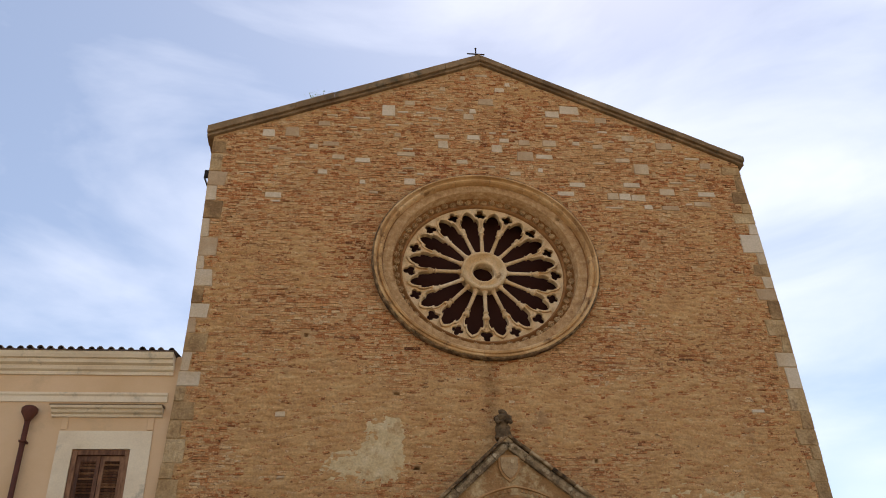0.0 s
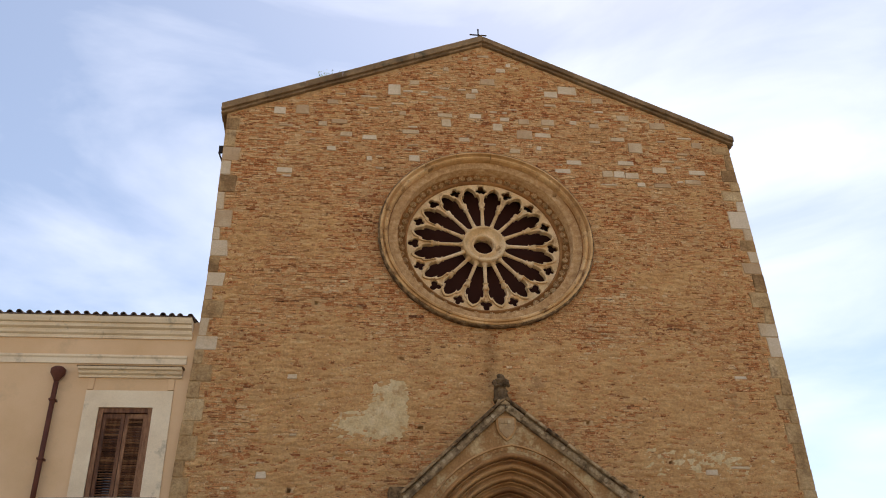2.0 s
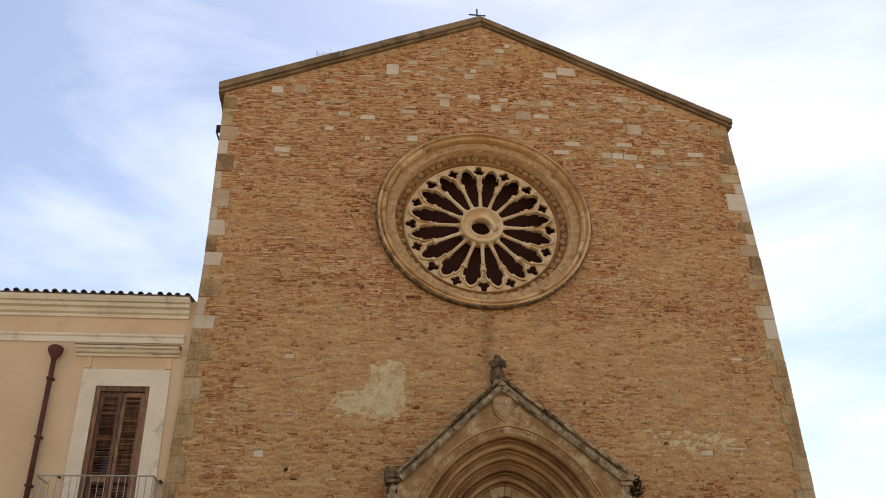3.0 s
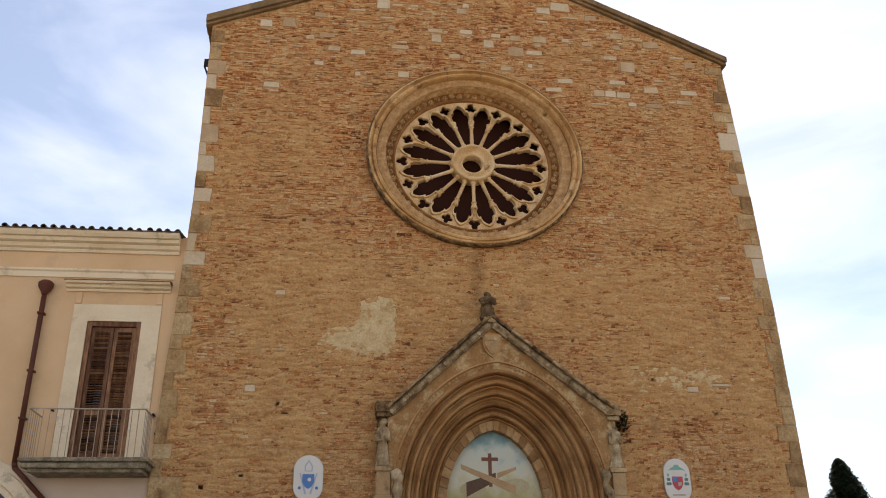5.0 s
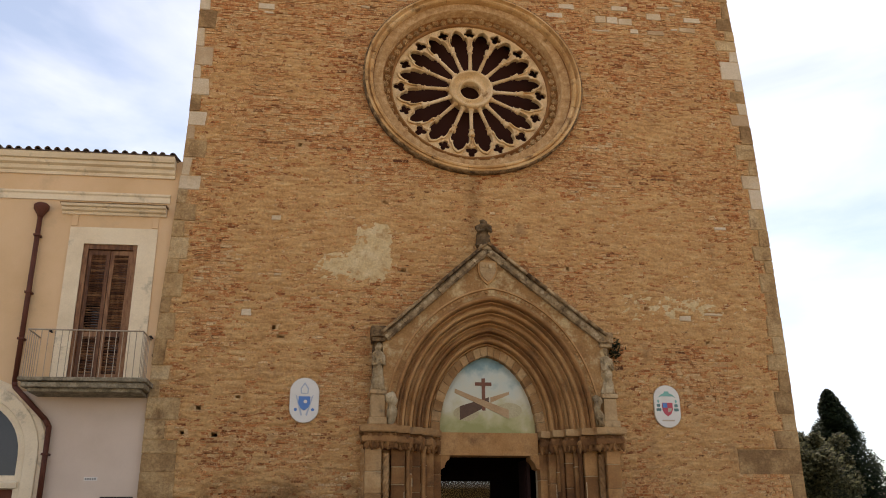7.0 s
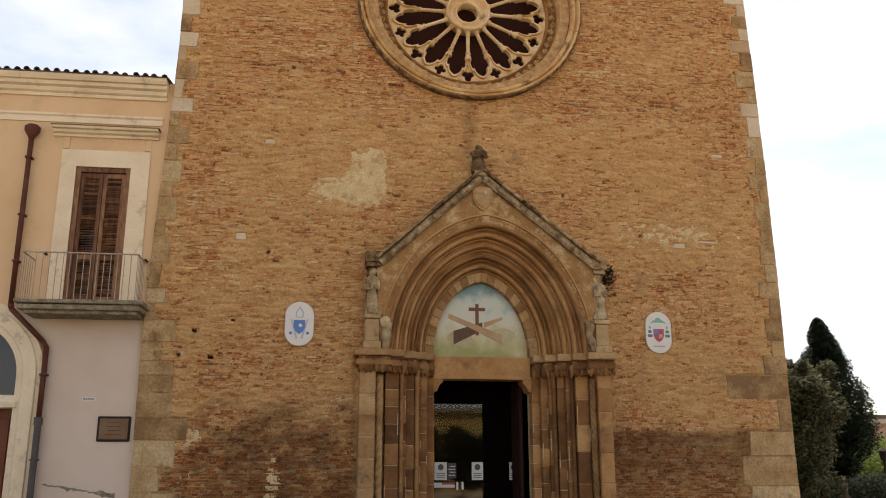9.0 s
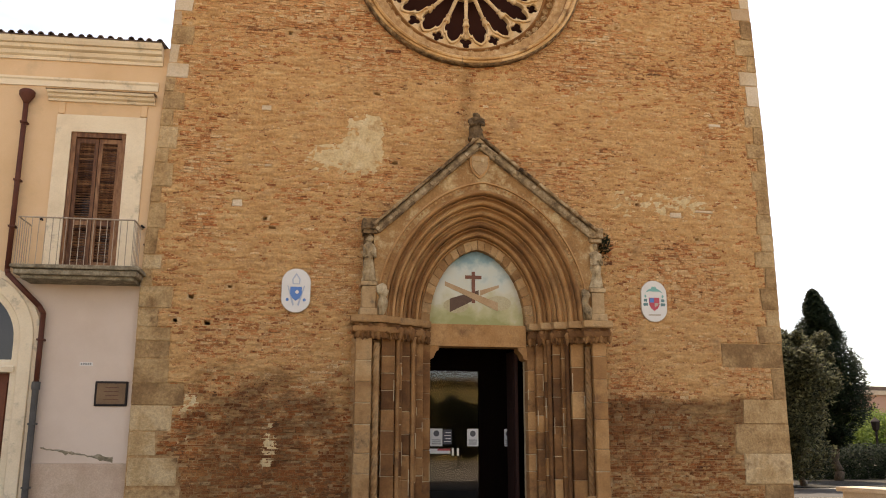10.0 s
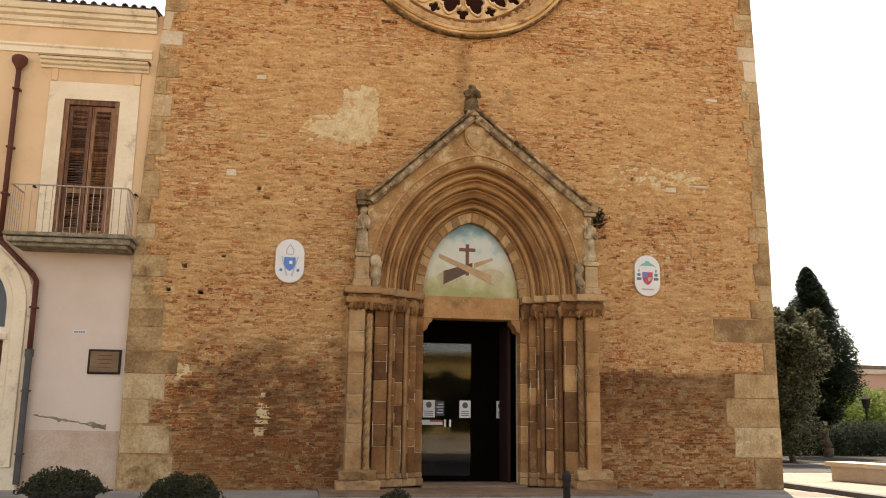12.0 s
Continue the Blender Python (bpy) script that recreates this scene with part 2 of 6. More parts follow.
M_FRIEZE = surface("carved_frieze_stone", [(0.36, 0.2, 0.085), (0.55, 0.35, 0.17), (0.68, 0.48, 0.27)], 5.0, 20, 0.9, 0.7, 0.025, grain=0.36)
M_ROSE = surface("rose_window_stone", [(0.42, 0.22, 0.082), (0.6, 0.355, 0.15), (0.72, 0.475, 0.24)], 1.7, 26, 0.88, 0.6, 0.012, rand=0.3, stain=((0.2, 0.1, 0.04), 2.8, 0.54, 0.68))
M_TRACERY = surface("pale_tracery_stone", [(0.5, 0.3, 0.13), (0.69, 0.47, 0.245), (0.78, 0.58, 0.355)], 2.4, 26, 0.88, 0.6, 0.012, rand=0.25, stain=((0.34, 0.19, 0.08), 3.4, 0.56, 0.68))
# Brown stain of the cove, deepened to hold the recess's shade too
M_COVE = surface("stained_and_shaded_cove", [(0.15, 0.058, 0.017), (0.26, 0.112, 0.036), (0.38, 0.19, 0.07)], 1.6, 26, 0.9, 0.6, 0.012, rand=0.3)
M_STATUE = surface("pale_weathered_carving", [(0.13, 0.085, 0.045), (0.4, 0.28, 0.15), (0.62, 0.48, 0.3)], 5.0, 22, 0.92, 1.0, 0.03, rand=0.2)
M_CORNICE = surface("mottled_pale_moulding", [(0.15, 0.095, 0.05), (0.38, 0.26, 0.14), (0.6, 0.47, 0.3)], 6.0, 22, 0.92, 1.0, 0.03, rand=0.3)
M_DARKSTONE = surface("dark_eroded_stone", [(0.045, 0.027, 0.013), (0.13, 0.078, 0.036), (0.26, 0.165, 0.085)], 6.0, 22, 0.92, 1.0, 0.03)
# Near-black ground tone that holds the shade beneath the trees
M_TREE_SHADE = surface("tree_shade_soil", [(0.018, 0.016, 0.011), (0.035, 0.03, 0.02)], 2.0, 20, 0.95, 0.6, 0.02)
M_JOINT = surface("pale_joint_mortar", [(0.44, 0.31, 0.17), (0.64, 0.52, 0.35)], 5, 40, 0.95, 0.4, 0.005)
M_PEACH = surface("peach_stucco", [(0.6, 0.39, 0.21), (0.67, 0.45, 0.26), (0.71, 0.49, 0.3)], 0.5, 60, 0.9, 0.12, 0.004, grain=0.06, stain=((0.5, 0.35, 0.21), 1.2, 0.58, 0.8))
M_BLUSH = surface("pale_pink_stucco", [(0.57, 0.44, 0.34), (0.63, 0.5, 0.4), (0.66, 0.53, 0.43)], 0.6, 60, 0.9, 0.12, 0.004, grain=0.06)
M_PLINTH = surface("damp_pink_plinth", [(0.45, 0.3, 0.21), (0.55, 0.4, 0.29), (0.6, 0.46, 0.35)], 1.6, 40, 0.9, 0.3, 0.006, stain=((0.48, 0.35, 0.24), 2.0, 0.5, 0.7))
M_TRIM = surface("off_white_trim_paint", [(0.64, 0.5, 0.335), (0.75, 0.61, 0.425), (0.79, 0.66, 0.475)], 1.2, 40, 0.85, 0.2, 0.005, grain=0.12, stain=((0.46, 0.38, 0.27), 3.2, 0.57, 0.7))
M_SHUTTER = surface("worn_brown_wood", [(0.06, 0.024, 0.012), (0.15, 0.063, 0.03), (0.29, 0.145, 0.072)], 5, 30, 0.7, 0.5, 0.004, rand=0.4, stretch=(3, 3, 0.6))
# Wood coloured near black, its gloss cut, to hold the doorway's shade
M_SHADE_WOOD = surface("shade_black_wood", [(0.003, 0.002, 0.0015), (0.006, 0.003, 0.002)], 4, 30, 0.98, 0.3, 0.004, stretch=(3, 3, 0.4))
M_SHADE_WOOD.node_tree.nodes["Principled BSDF"].inputs["Specular IOR Level"].default_value = 0.04
M_LEAF = surface("dark_red_door_wood", [(0.02, 0.006, 0.004), (0.035, 0.01, 0.006)], 4, 30, 0.8, 0.3, 0.004, stretch=(3, 3, 0.4))
M_REDWOOD = surface("red_brown_door_wood", [(0.13, 0.035, 0.016), (0.2, 0.06, 0.025)], 4, 30, 0.55, 0.3, 0.004, stretch=(3, 3, 0.4))
M_PIPE = surface("brown_painted_metal", [(0.075, 0.02, 0.01), (0.13, 0.037, 0.018)], 3, 40, 0.65, 0.1, 0.002)
M_IRON = surface("grey_cast_iron", [(0.05, 0.045, 0.042), (0.1, 0.09, 0.08)], 4, 40, 0.6, 0.3, 0.003)
M_BLACK = surface("black_iron", [(0.014, 0.009, 0.007), (0.034, 0.022, 0.017)], 6, 40, 0.8, 0.2, 0.002)
M_RAIL = surface("rusty_pale_rail", [(0.28, 0.2, 0.14), (0.47, 0.38, 0.28)], 5, 50, 0.6, 0.2, 0.002)
M_SLAB = surface("mossy_balcony_stone", [(0.12, 0.095, 0.06), (0.26, 0.21, 0.14), (0.42, 0.36, 0.26)], 7, 28, 0.95, 0.7, 0.015)
M_TILE = surface("old_roof_tile", [(0.05, 0.035, 0.028), (0.11, 0.075, 0.058), (0.18, 0.13, 0.1)], 4, 30, 0.9, 0.5, 0.01, rand=0.4)
M_BRONZE = surface("dull_bronze", [(0.15, 0.085, 0.042), (0.22, 0.13, 0.066)], 3, 50, 0.6, 0.1, 0.002)
M_PAVE = surface("grey_stone_paving", [(0.2, 0.175, 0.145), (0.26, 0.23, 0.19), (0.31, 0.28, 0.23)], 1.2, 30, 0.85, 0.3, 0.006, rand=0.3)
M_STEP = surface("brown_threshold_stone", [(0.15, 0.09, 0.05), (0.24, 0.15, 0.085), (0.3, 0.2, 0.12)], 2, 30, 0.85, 0.3, 0.006, rand=0.2)
M_TAR = surface("grey_asphalt", [(0.05, 0.047, 0.043), (0.075, 0.07, 0.065)], 0.6, 60, 0.9, 0.3, 0.005)
# Ground behind the camera, made pale to bounce sunlight onto the front
M_BOUNCE_PAVE = surface("pale_bounce_paving", [(0.44, 0.36, 0.255), (0.53, 0.44, 0.32)], 0.6, 60, 0.9, 0.3, 0.005)
M_TRAV = surface("travertine_bench", [(0.42, 0.34, 0.25), (0.52, 0.44, 0.34)], 2.5, 30, 0.8, 0.3, 0.006)
M_EARTH = surface("dry_ground", [(0.26, 0.21, 0.13), (0.36, 0.29, 0.19)], 0.4, 12, 0.95, 0.4, 0.02)
# Near black: the unlit nave's darkness is put into this colour
M_NAVE_SHADE = surface("shade_dark_nave", [(0.03, 0.022, 0.016), (0.05, 0.038, 0.028)], 0.8, 20, 0.9, 0.2, 0.01)
M_YELLOW = surface("yellow_house_stucco", [(0.5, 0.36, 0.13), (0.58, 0.42, 0.17)], 0.4, 30, 0.9, 0.2, 0.005)
M_ROSY = surface("pinkish_house_stucco", [(0.4, 0.24, 0.18), (0.46, 0.3, 0.23)], 0.4, 30, 0.9, 0.2, 0.005)
M_POT = surface("dark_planter", [(0.03, 0.026, 0.024), (0.06, 0.05, 0.045)], 4, 30, 0.7, 0.2, 0.004)
M_BARK = surface("grey_brown_bark", [(0.06, 0.045, 0.032), (0.15, 0.115, 0.08)], 9, 30, 0.95, 0.9, 0.03, stretch=(3, 3, 0.7))
M_PAPER = plain("white_paper", (0.75, 0.74, 0.7), 0.7)
M_INK = plain("grey_print", (0.12, 0.12, 0.12), 0.8)
M_CERAMIC = surface("white_enamel", [(0.62, 0.58, 0.52), (0.7, 0.66, 0.6)], 3, 40, 0.4, 0.05, 0.002, grain=0.05)
M_BLUE = plain("blue_enamel", (0.06, 0.17, 0.42), 0.4)
M_RED = plain("red_enamel", (0.45, 0.05, 0.07), 0.4)
M_GREEN = plain("green_enamel", (0.16, 0.38, 0.31), 0.4)
M_SILVER = plain("grey_blue_enamel", (0.36, 0.4, 0.46), 0.4)
M_TEAL = plain("dull_teal_enamel", (0.1, 0.2, 0.19), 0.4)
M_DARKMARK = plain("dark_enamel", (0.05, 0.05, 0.07), 0.4)
# Opaque matte pane; the darkness of the church inside is its colour
M_DARK_INSIDE = plain("dark_interior_pane", (0.045, 0.016, 0.011), 0.9)
M_DARK_INSIDE.node_tree.nodes["Principled BSDF"].inputs["Specular IOR Level"].default_value = 0.08
M_GLASS = glass_surface("door_glass")
M_DARKPANE = plain("dark_fanlight_glass", (0.012, 0.012, 0.014), 0.06)
M_STEEL = plain("brushed_steel", (0.6, 0.6, 0.58), 0.35, 0.9)
M_OAK = leaf_surface("holm_oak_leaf", (0.012, 0.014, 0.006), (0.18, 0.18, 0.085))
M_CYPRESS = leaf_surface("cypress_leaf", (0.006, 0.013, 0.006), (0.03, 0.045, 0.018))
M_BRIGHT = leaf_surface("bright_leaf", (0.06, 0.1, 0.015), (0.25, 0.32, 0.05))
M_SHRUB = leaf_surface("shrub_leaf", (0.016, 0.018, 0.008), (0.06, 0.062, 0.028))

# ---- building helpers ----
rng = random.Random(7)


def thing(name, label, category, at=(0, 0, 0), turn=0, group="", kind=""):
    ob = new(name)
    ob.matrix_world = pose(*at, 0, 0, turn)
    return tagged(ob, label, category, group, kind)


def put(name, me, parent=None, label="", m=None):
    ob = new(name, me)
    if parent:
        ob.parent = parent
    if m is not None:
        ob.matrix_local = m
    return tagged(ob, label)


def mesh_of(name, bm, material, smooth=False):
    bmesh.ops.recalc_face_normals(bm, faces=bm.faces)
    me = bpy.data.meshes.new(name)
    bm.to_mesh(me)
    bm.free()
    me.materials.append(material)
    if smooth:
        for p in me.polygons:
            p.use_smooth = True
    return me


def part(name, bm, material, parent, label="", smooth=False):
    return put(name, mesh_of(name, bm, material, smooth), parent, label)


def raw(name, verts, faces, material, smooth=False):
    me = bpy.data.meshes.new(name)
    me.from_pydata(verts, [], faces)
    me.materials.append(material)
    if smooth:
        for p in me.polygons:
            p.use_smooth = True
    return me


def add_box(bm, x0, x1, y0, y1, z0, z1, bevel=0.0, wear=0.0, seed=0):
    made = bmesh.ops.create_cube(bm, size=1)["verts"]
    bmesh.ops.scale(bm, verts=made, vec=(x1 - x0, y1 - y0, z1 - z0))
    bmesh.ops.translate(bm, verts=made, vec=((x0 + x1) / 2, (y0 + y1) / 2, (z0 + z1) / 2))
    if wear:
        r = random.Random(seed)
        for v in made:
            v.co += Vector((r.uniform(-wear, wear), r.uniform(-wear, wear) * 0.5, r.uniform(-wear, wear)))
    if bevel:
        edges = list({e for v in made for e in v.link_edges})
        bmesh.ops.bevel(bm, geom=edges, offset=bevel, segments=2, affect="EDGES", profile=0.6)
    return bm


def box(x0, x1, y0, y1, z0, z1, bevel=0.0, wear=0.0, seed=0):
    return add_box(bmesh.new(), x0, x1, y0, y1, z0, z1, bevel, wear, seed)


def add_prism(bm, outline, y0, y1):
    """A solid from an outline in x and z (counted round), between two depths."""
    a = [bm.verts.new((x, y0, z)) for x, z in outline]
    b = [bm.verts.new((x, y1, z)) for x, z in outline]
    bm.faces.new(a)
    bm.faces.new(b[::-1])
    k = len(a)
    for i in range(k):
        bm.faces.new((a[i], a[(i + 1) % k], b[(i + 1) % k], b[i]))
    return bm


def prism(outline, y0, y1):
    return add_prism(bmesh.new(), outline, y0, y1)


def slab_plan(outline, z0, z1):
    """A solid from an outline in x and y, between two heights."""
    bm = bmesh.new()
    a = [bm.verts.new((x, y, z0)) for x, y in outline]
    b = [bm.verts.new((x, y, z1)) for x, y in outline]
    bm.faces.new(a[::-1])
    bm.faces.new(b)
    k = len(a)
    for i in range(k):
        bm.faces.new((a[i], b[i], b[(i + 1) % k], a[(i + 1) % k]))
    return bm


def plate(name, loops, y0, y1, material, bevel=0.0):
    """A plate in x and z with holes: the first loop is its rim, the rest are cut through it."""
    cu = bpy.data.curves.new(name, "CURVE")
    cu.dimensions, cu.fill_mode, cu.extrude, cu.bevel_depth = "2D", "BOTH", (y1 - y0) / 2 - bevel, bevel
    cu.bevel_resolution = 1
    for loop in loops:
        s = cu.splines.new("POLY")
        s.points.add(len(loop) - 1)
        for p, (x, z) in zip(s.points, loop):
            p.co = (x, z, 0, 1)
        s.use_cyclic_u = True
    tmp = bpy.data.objects.new(name, cu)
    me = bpy.data.meshes.new_from_object(tmp)
    bpy.data.objects.remove(tmp)
    me.transform(Matrix.Translation((0, (y0 + y1) / 2, 0)) @ Matrix.Rotation(radians(90), 4, "X"))
    bm = bmesh.new()
    bm.from_mesh(me)
    bmesh.ops.remove_doubles(bm, verts=bm.verts, dist=1e-5)
    bm.to_mesh(me)
    bm.free()
    me.materials.clear()
    me.materials.append(material)
    return me


def lathe(bm, profile, steps=24, centre=(0, 0, 0), turn=None, squash=1.0):
    """Turns a profile of (radius, height) round z; turn: a matrix for the result."""
    rings = []
    for r, h in profile:
        ring = []
        for i in range(steps):
            a = 2 * math.pi * i / steps
            v = Vector((r * math.cos(a), squash * r * math.sin(a), h))
            v = (turn @ v) if turn else v
            ring.append(bm.verts.new(v + Vector(centre)))
        rings.append(ring)
    for a, b in zip(rings, rings[1:]):
        for i in range(steps):
            j = (i + 1) % steps
            bm.faces.new((a[i], a[j], b[j], b[i]))
    for ring, rev in ((rings[0], True), (rings[-1], False)):
        if (ring[0].co - ring[steps // 2].co).length > 1e-4:
            bm.faces.new(ring[::-1] if rev else ring)
    return bm


def tube(bm, a, b, r0, r1=None, steps=10):
    a, b = Vector(a), Vector(b)
    r1 = r0 if r1 is None else r1
    q = (b - a).to_track_quat("Z", "Y").to_matrix().to_4x4()
    lathe(bm, [(r0, 0), (r1, (b - a).length)], steps, a, q)
    return bm


def ring_stones(name, profile, squash, material, parent, count, turn=0.0):
    """The same ring cut into wedge stones with fine joints."""
    for q in range(count):
        verts, faces, k, steps = [], [], len(profile), 8
        grow = rng.uniform(-0.008, 0.008)
        for i in range(steps + 1):
            a = turn + 2 * math.pi * (q + 0.006 + 0.988 * i / steps) / count
            for r, y in profile:
                verts.append((r * math.cos(a), y + grow, squash * r * math.sin(a)))
        for i in range(steps):
            for p in range(k - 1):
                faces.append((i * k + p, (i + 1) * k + p, (i + 1) * k + p + 1, i * k + p + 1))
        faces += [tuple(range(k)), tuple(range(steps * k + k - 1, steps * k - 1, -1))]
        put(name, raw(name, verts, faces, material), parent)


def ring_sweep(name, profile, centre, squash, material, steps=128, smooth=True):
    """A ring in the wall's plane: its profile of (radius, depth) runs round a centre in x and z."""
    verts, faces = [], []
    k = len(profile)
    for i in range(steps):
        a = 2 * math.pi * i / steps
        for r, y in profile:
            verts.append((centre[0] + r * math.cos(a), y, centre[1] + squash * r * math.sin(a)))
    for i in range(steps):
        j = (i + 1) % steps
        for p in range(k - 1):
            faces.append((i * k + p, j * k + p, j * k + p + 1, i * k + p + 1))
    me = raw(name, verts, faces, material)
    for p in me.polygons:
        p.use_smooth = smooth
    return me


def arch_line(half, high, steps=24):
    """A round arch with a slight point, from left foot to right foot, about x = 0 and z = 0."""
    turn = [math.pi / 2 * i / steps for i in range(steps + 1)]
    left = [(-half * math.cos(a), high * (0.84 * math.sin(a) + 0.16 * a / (math.pi / 2))) for a in turn]
    return left + [(-x, z) for x, z in left[-2::-1]]


def arch_sweep(name, profile, centre, material, steps=24, smooth=False, foot=0.0):
    """A moulding along a pointed arch: profile of (half width, height, depth)."""
    verts, faces = [], []
    lines = []
    for half, high, y in profile:
        line = arch_line(half, high, steps)
        if foot:
            line = [(line[0][0], -foot)] + line + [(line[-1][0], -foot)]
        lines.append([(centre[0] + x, y, centre[1] + z) for x, z in line])
    k = len(lines[0])
    for line in lines:
        verts += line
    for p in range(len(lines) - 1):
        for i in range(k - 1):
            faces.append((p * k + i, p * k + i + 1, (p + 1) * k + i + 1, (p + 1) * k + i))
    return raw(name, verts, faces, material, smooth)


def figure(name, at, high, wide, material, seed, label, parent=None, bulges=5):
    """A weathered robed carving as one mesh: folds below, worn shoulders, a small head."""
    bm = bmesh.new()
    prof = [(0.0, 0.0), (0.46, 0.0), (0.5, 0.04), (0.44, 0.1), (0.4, 0.2), (0.36, 0.3), (0.38, 0.42), (0.34, 0.5), (0.3, 0.56), (0.38, 0.64), (0.44, 0.7), (0.42, 0.76), (0.26, 0.8), (0.14, 0.82), (0.14, 0.84), (0.21, 0.87), (0.24, 0.91), (0.22, 0.96), (0.12, 0.99), (0.0, 1.0)]
    lathe(bm, [(r * wide, f * high) for r, f in prof], 22)
    for v in bm.verts:
        f = v.co.z / high
        a = math.atan2(v.co.y, v.co.x)
        fold = 1 + (0.16 * math.sin(6 * a + seed + 3 * f) + 0.07 * math.sin(11 * a - 5 * f) if f < 0.78 else 0.04 * math.sin(4 * a + seed))
        p = Vector((v.co.x / wide * 2.2 + seed, v.co.y / wide * 2.2, f * 7))
        lump = Vector((noise.noise(p), noise.noise(p + Vector((9, 0, 0))), 0)) * wide * 0.17
        v.co = Vector((v.co.x * fold, v.co.y * fold * 0.85, v.co.z)) + lump + Vector((at[0], at[1], at[2]))
    for s in (-1, 1):
        q = Vector((at[0] + s * wide * 0.36, at[1] - wide * 0.14, at[2] + high * 0.7))
        e = Vector((at[0] + s * wide * 0.4, at[1] - wide * 0.34, at[2] + high * 0.5))
        m = Vector((at[0] + s * wide * 0.06, at[1] - wide * 0.46, at[2] + high * (0.56 + 0.04 * s)))
        tube(bm, q, e, wide * 0.12, wide * 0.1, 8)
        tube(bm, e, m, wide * 0.11, wide * 0.07, 8)
    return bm


# ---- the church front: outlines ----
def left_edge(z):
    f = min(1.0, max(0.0, (z - 3.8) / 7.0))
    return -6.25 + 0.25 * f * f * (3 - 2 * f)


def right_edge(z):
    return 6.63 - 1.04e-4 * z ** 3


EAVE_L, EAVE_R, APEX = (left_edge(14.45), 14.42), (right_edge(14.45), 14.40), (0.17, 17.06)
ROSE, ROSE_FLAT, HOOD_FLAT = (0.03, 11.37), 0.935, 0.917
PORTAL_X, SPRING = 0.25, 3.74


def roof_line(x):
    a = EAVE_L if x < APEX[0] else EAVE_R
    return a[1] + (APEX[1] - a[1]) * (x - a[0]) / (APEX[0] - a[0])


def circle(cx, cz, r, flat=1.0, k=64):
    return [(cx + r * math.cos(2 * math.pi * i / k), cz + flat * r * math.sin(2 * math.pi * i / k)) for i in range(k)]


GABLE_L, GABLE_T, GABLE_R = (-1.95, 5.5), (0.15, 7.42), (2.55, 5.56)


def in_portal(x, z):
    if z < 3.78:
        return -2.3 < x < 2.8
    if x < -2.12 or x > 2.64:
        return False
    if z < 5.45:
        return True
    a = GABLE_L if x < GABLE_T[0] else GABLE_R
    return z < a[1] + (GABLE_T[1] - a[1]) * (x - a[0]) / (GABLE_T[0] - a[0]) + 0.0


def in_rose(x, z, r=2.36):
    return (x - ROSE[0]) ** 2 + ((z - ROSE[1]) / ROSE_FLAT) ** 2 < r * r


# ---- ground ----
ground_m = raw("ground", [(-900, -900, -0.02), (900, -900, -0.02), (900, 900, -0.02), (-900, 900, -0.02)], [(0, 1, 2, 3)], M_EARTH)
tagged(new("ground", ground_m), "dry bare ground reaching to the horizon", "ground", kind="structure")
tagged(part("road", box(-60, 60, -13.5, -3.3, -0.3, -0.004), M_TAR, None), "worn grey asphalt road", "road", kind="structure")
# added out of view as a reflector for the church front
road = part("bounce_paving", box(-60, 60, -60, -13.5, -0.3, -0.008), M_BOUNCE_PAVE, None)
tagged(road, "pale paving out of view, added to bounce sunlight onto the church", "pavement", kind="structure")

# ---- church wall ----
# small open put-log holes: x, z
HOLES = [(-1.52, 6.93), (1.95, 7.1), (-2.05, 5.0), (3.6, 6.3), (-4.62, 4.3), (-5.0, 3.6), (1.72, 12.6), (4.6, 9.2), (-3.7, 9.6), (3.3, 10.3), (-1.9, 8.4), (4.9, 5.6), (-5.32, 4.08), (-5.58, 3.63), (-4.03, 5.66), (-3.88, 5.48)]


def hole_line(x, z, k):
    r = random.Random(k)
    w, h = r.uniform(0.035, 0.065), r.uniform(0.028, 0.045)
    return [(x + sx * w * r.uniform(0.8, 1.2), z + sz * h * r.uniform(0.8, 1.2)) for sx, sz in ((-1, -1), (1, -1), (1, 1), (-1, 1))]


wall = new("wall_front")
tagged(wall, "tall brick church front with pale stone corners", "wall", kind="structure")
door_hole = [(PORTAL_X - 1.78, -0.1), (PORTAL_X - 1.78, SPRING)] + [(PORTAL_X + x, SPRING + z) for x, z in arch_line(1.78, 2.36, 16)] + [(PORTAL_X + 1.78, SPRING), (PORTAL_X + 1.78, -0.1)]
rim = [(left_edge(0), -0.1), (PORTAL_X - 1.78, -0.1)] + door_hole[1:-1] + [(PORTAL_X + 1.78, -0.1), (right_edge(0), -0.1)] + [(right_edge(q), q) for q in range(2, 14, 2)] + [EAVE_R, APEX, EAVE_L] + [(left_edge(q), q) for q in range(13, 1, -1)]
put("masonry", plate("masonry", [rim, circle(*ROSE, 2.02, ROSE_FLAT)] + [hole_line(*p, k) for k, p in enumerate(HOLES)], 0.006, 1.0, M_MORTAR), wall, "lime mortar and rubble core")

# side walls, back wall, roof and nave ceiling close the church
for nm, x0, x1 in (("wall_side", -5.93, -5.2), ("wall_side", right_edge(0) - 1.1, right_edge(0) - 0.35)):
    tagged(part(nm, box(x0, x1, 0.98, 30, -0.1, 13.6), M_MORTAR, None), "plain brick side wall of the church", "wall", kind="structure")
tagged(part("wall_back", box(-6.0, 6.2, 30.0, 30.8, -0.1, 16.2), M_MORTAR, None), "plain brick back wall of the church", "wall", kind="structure")
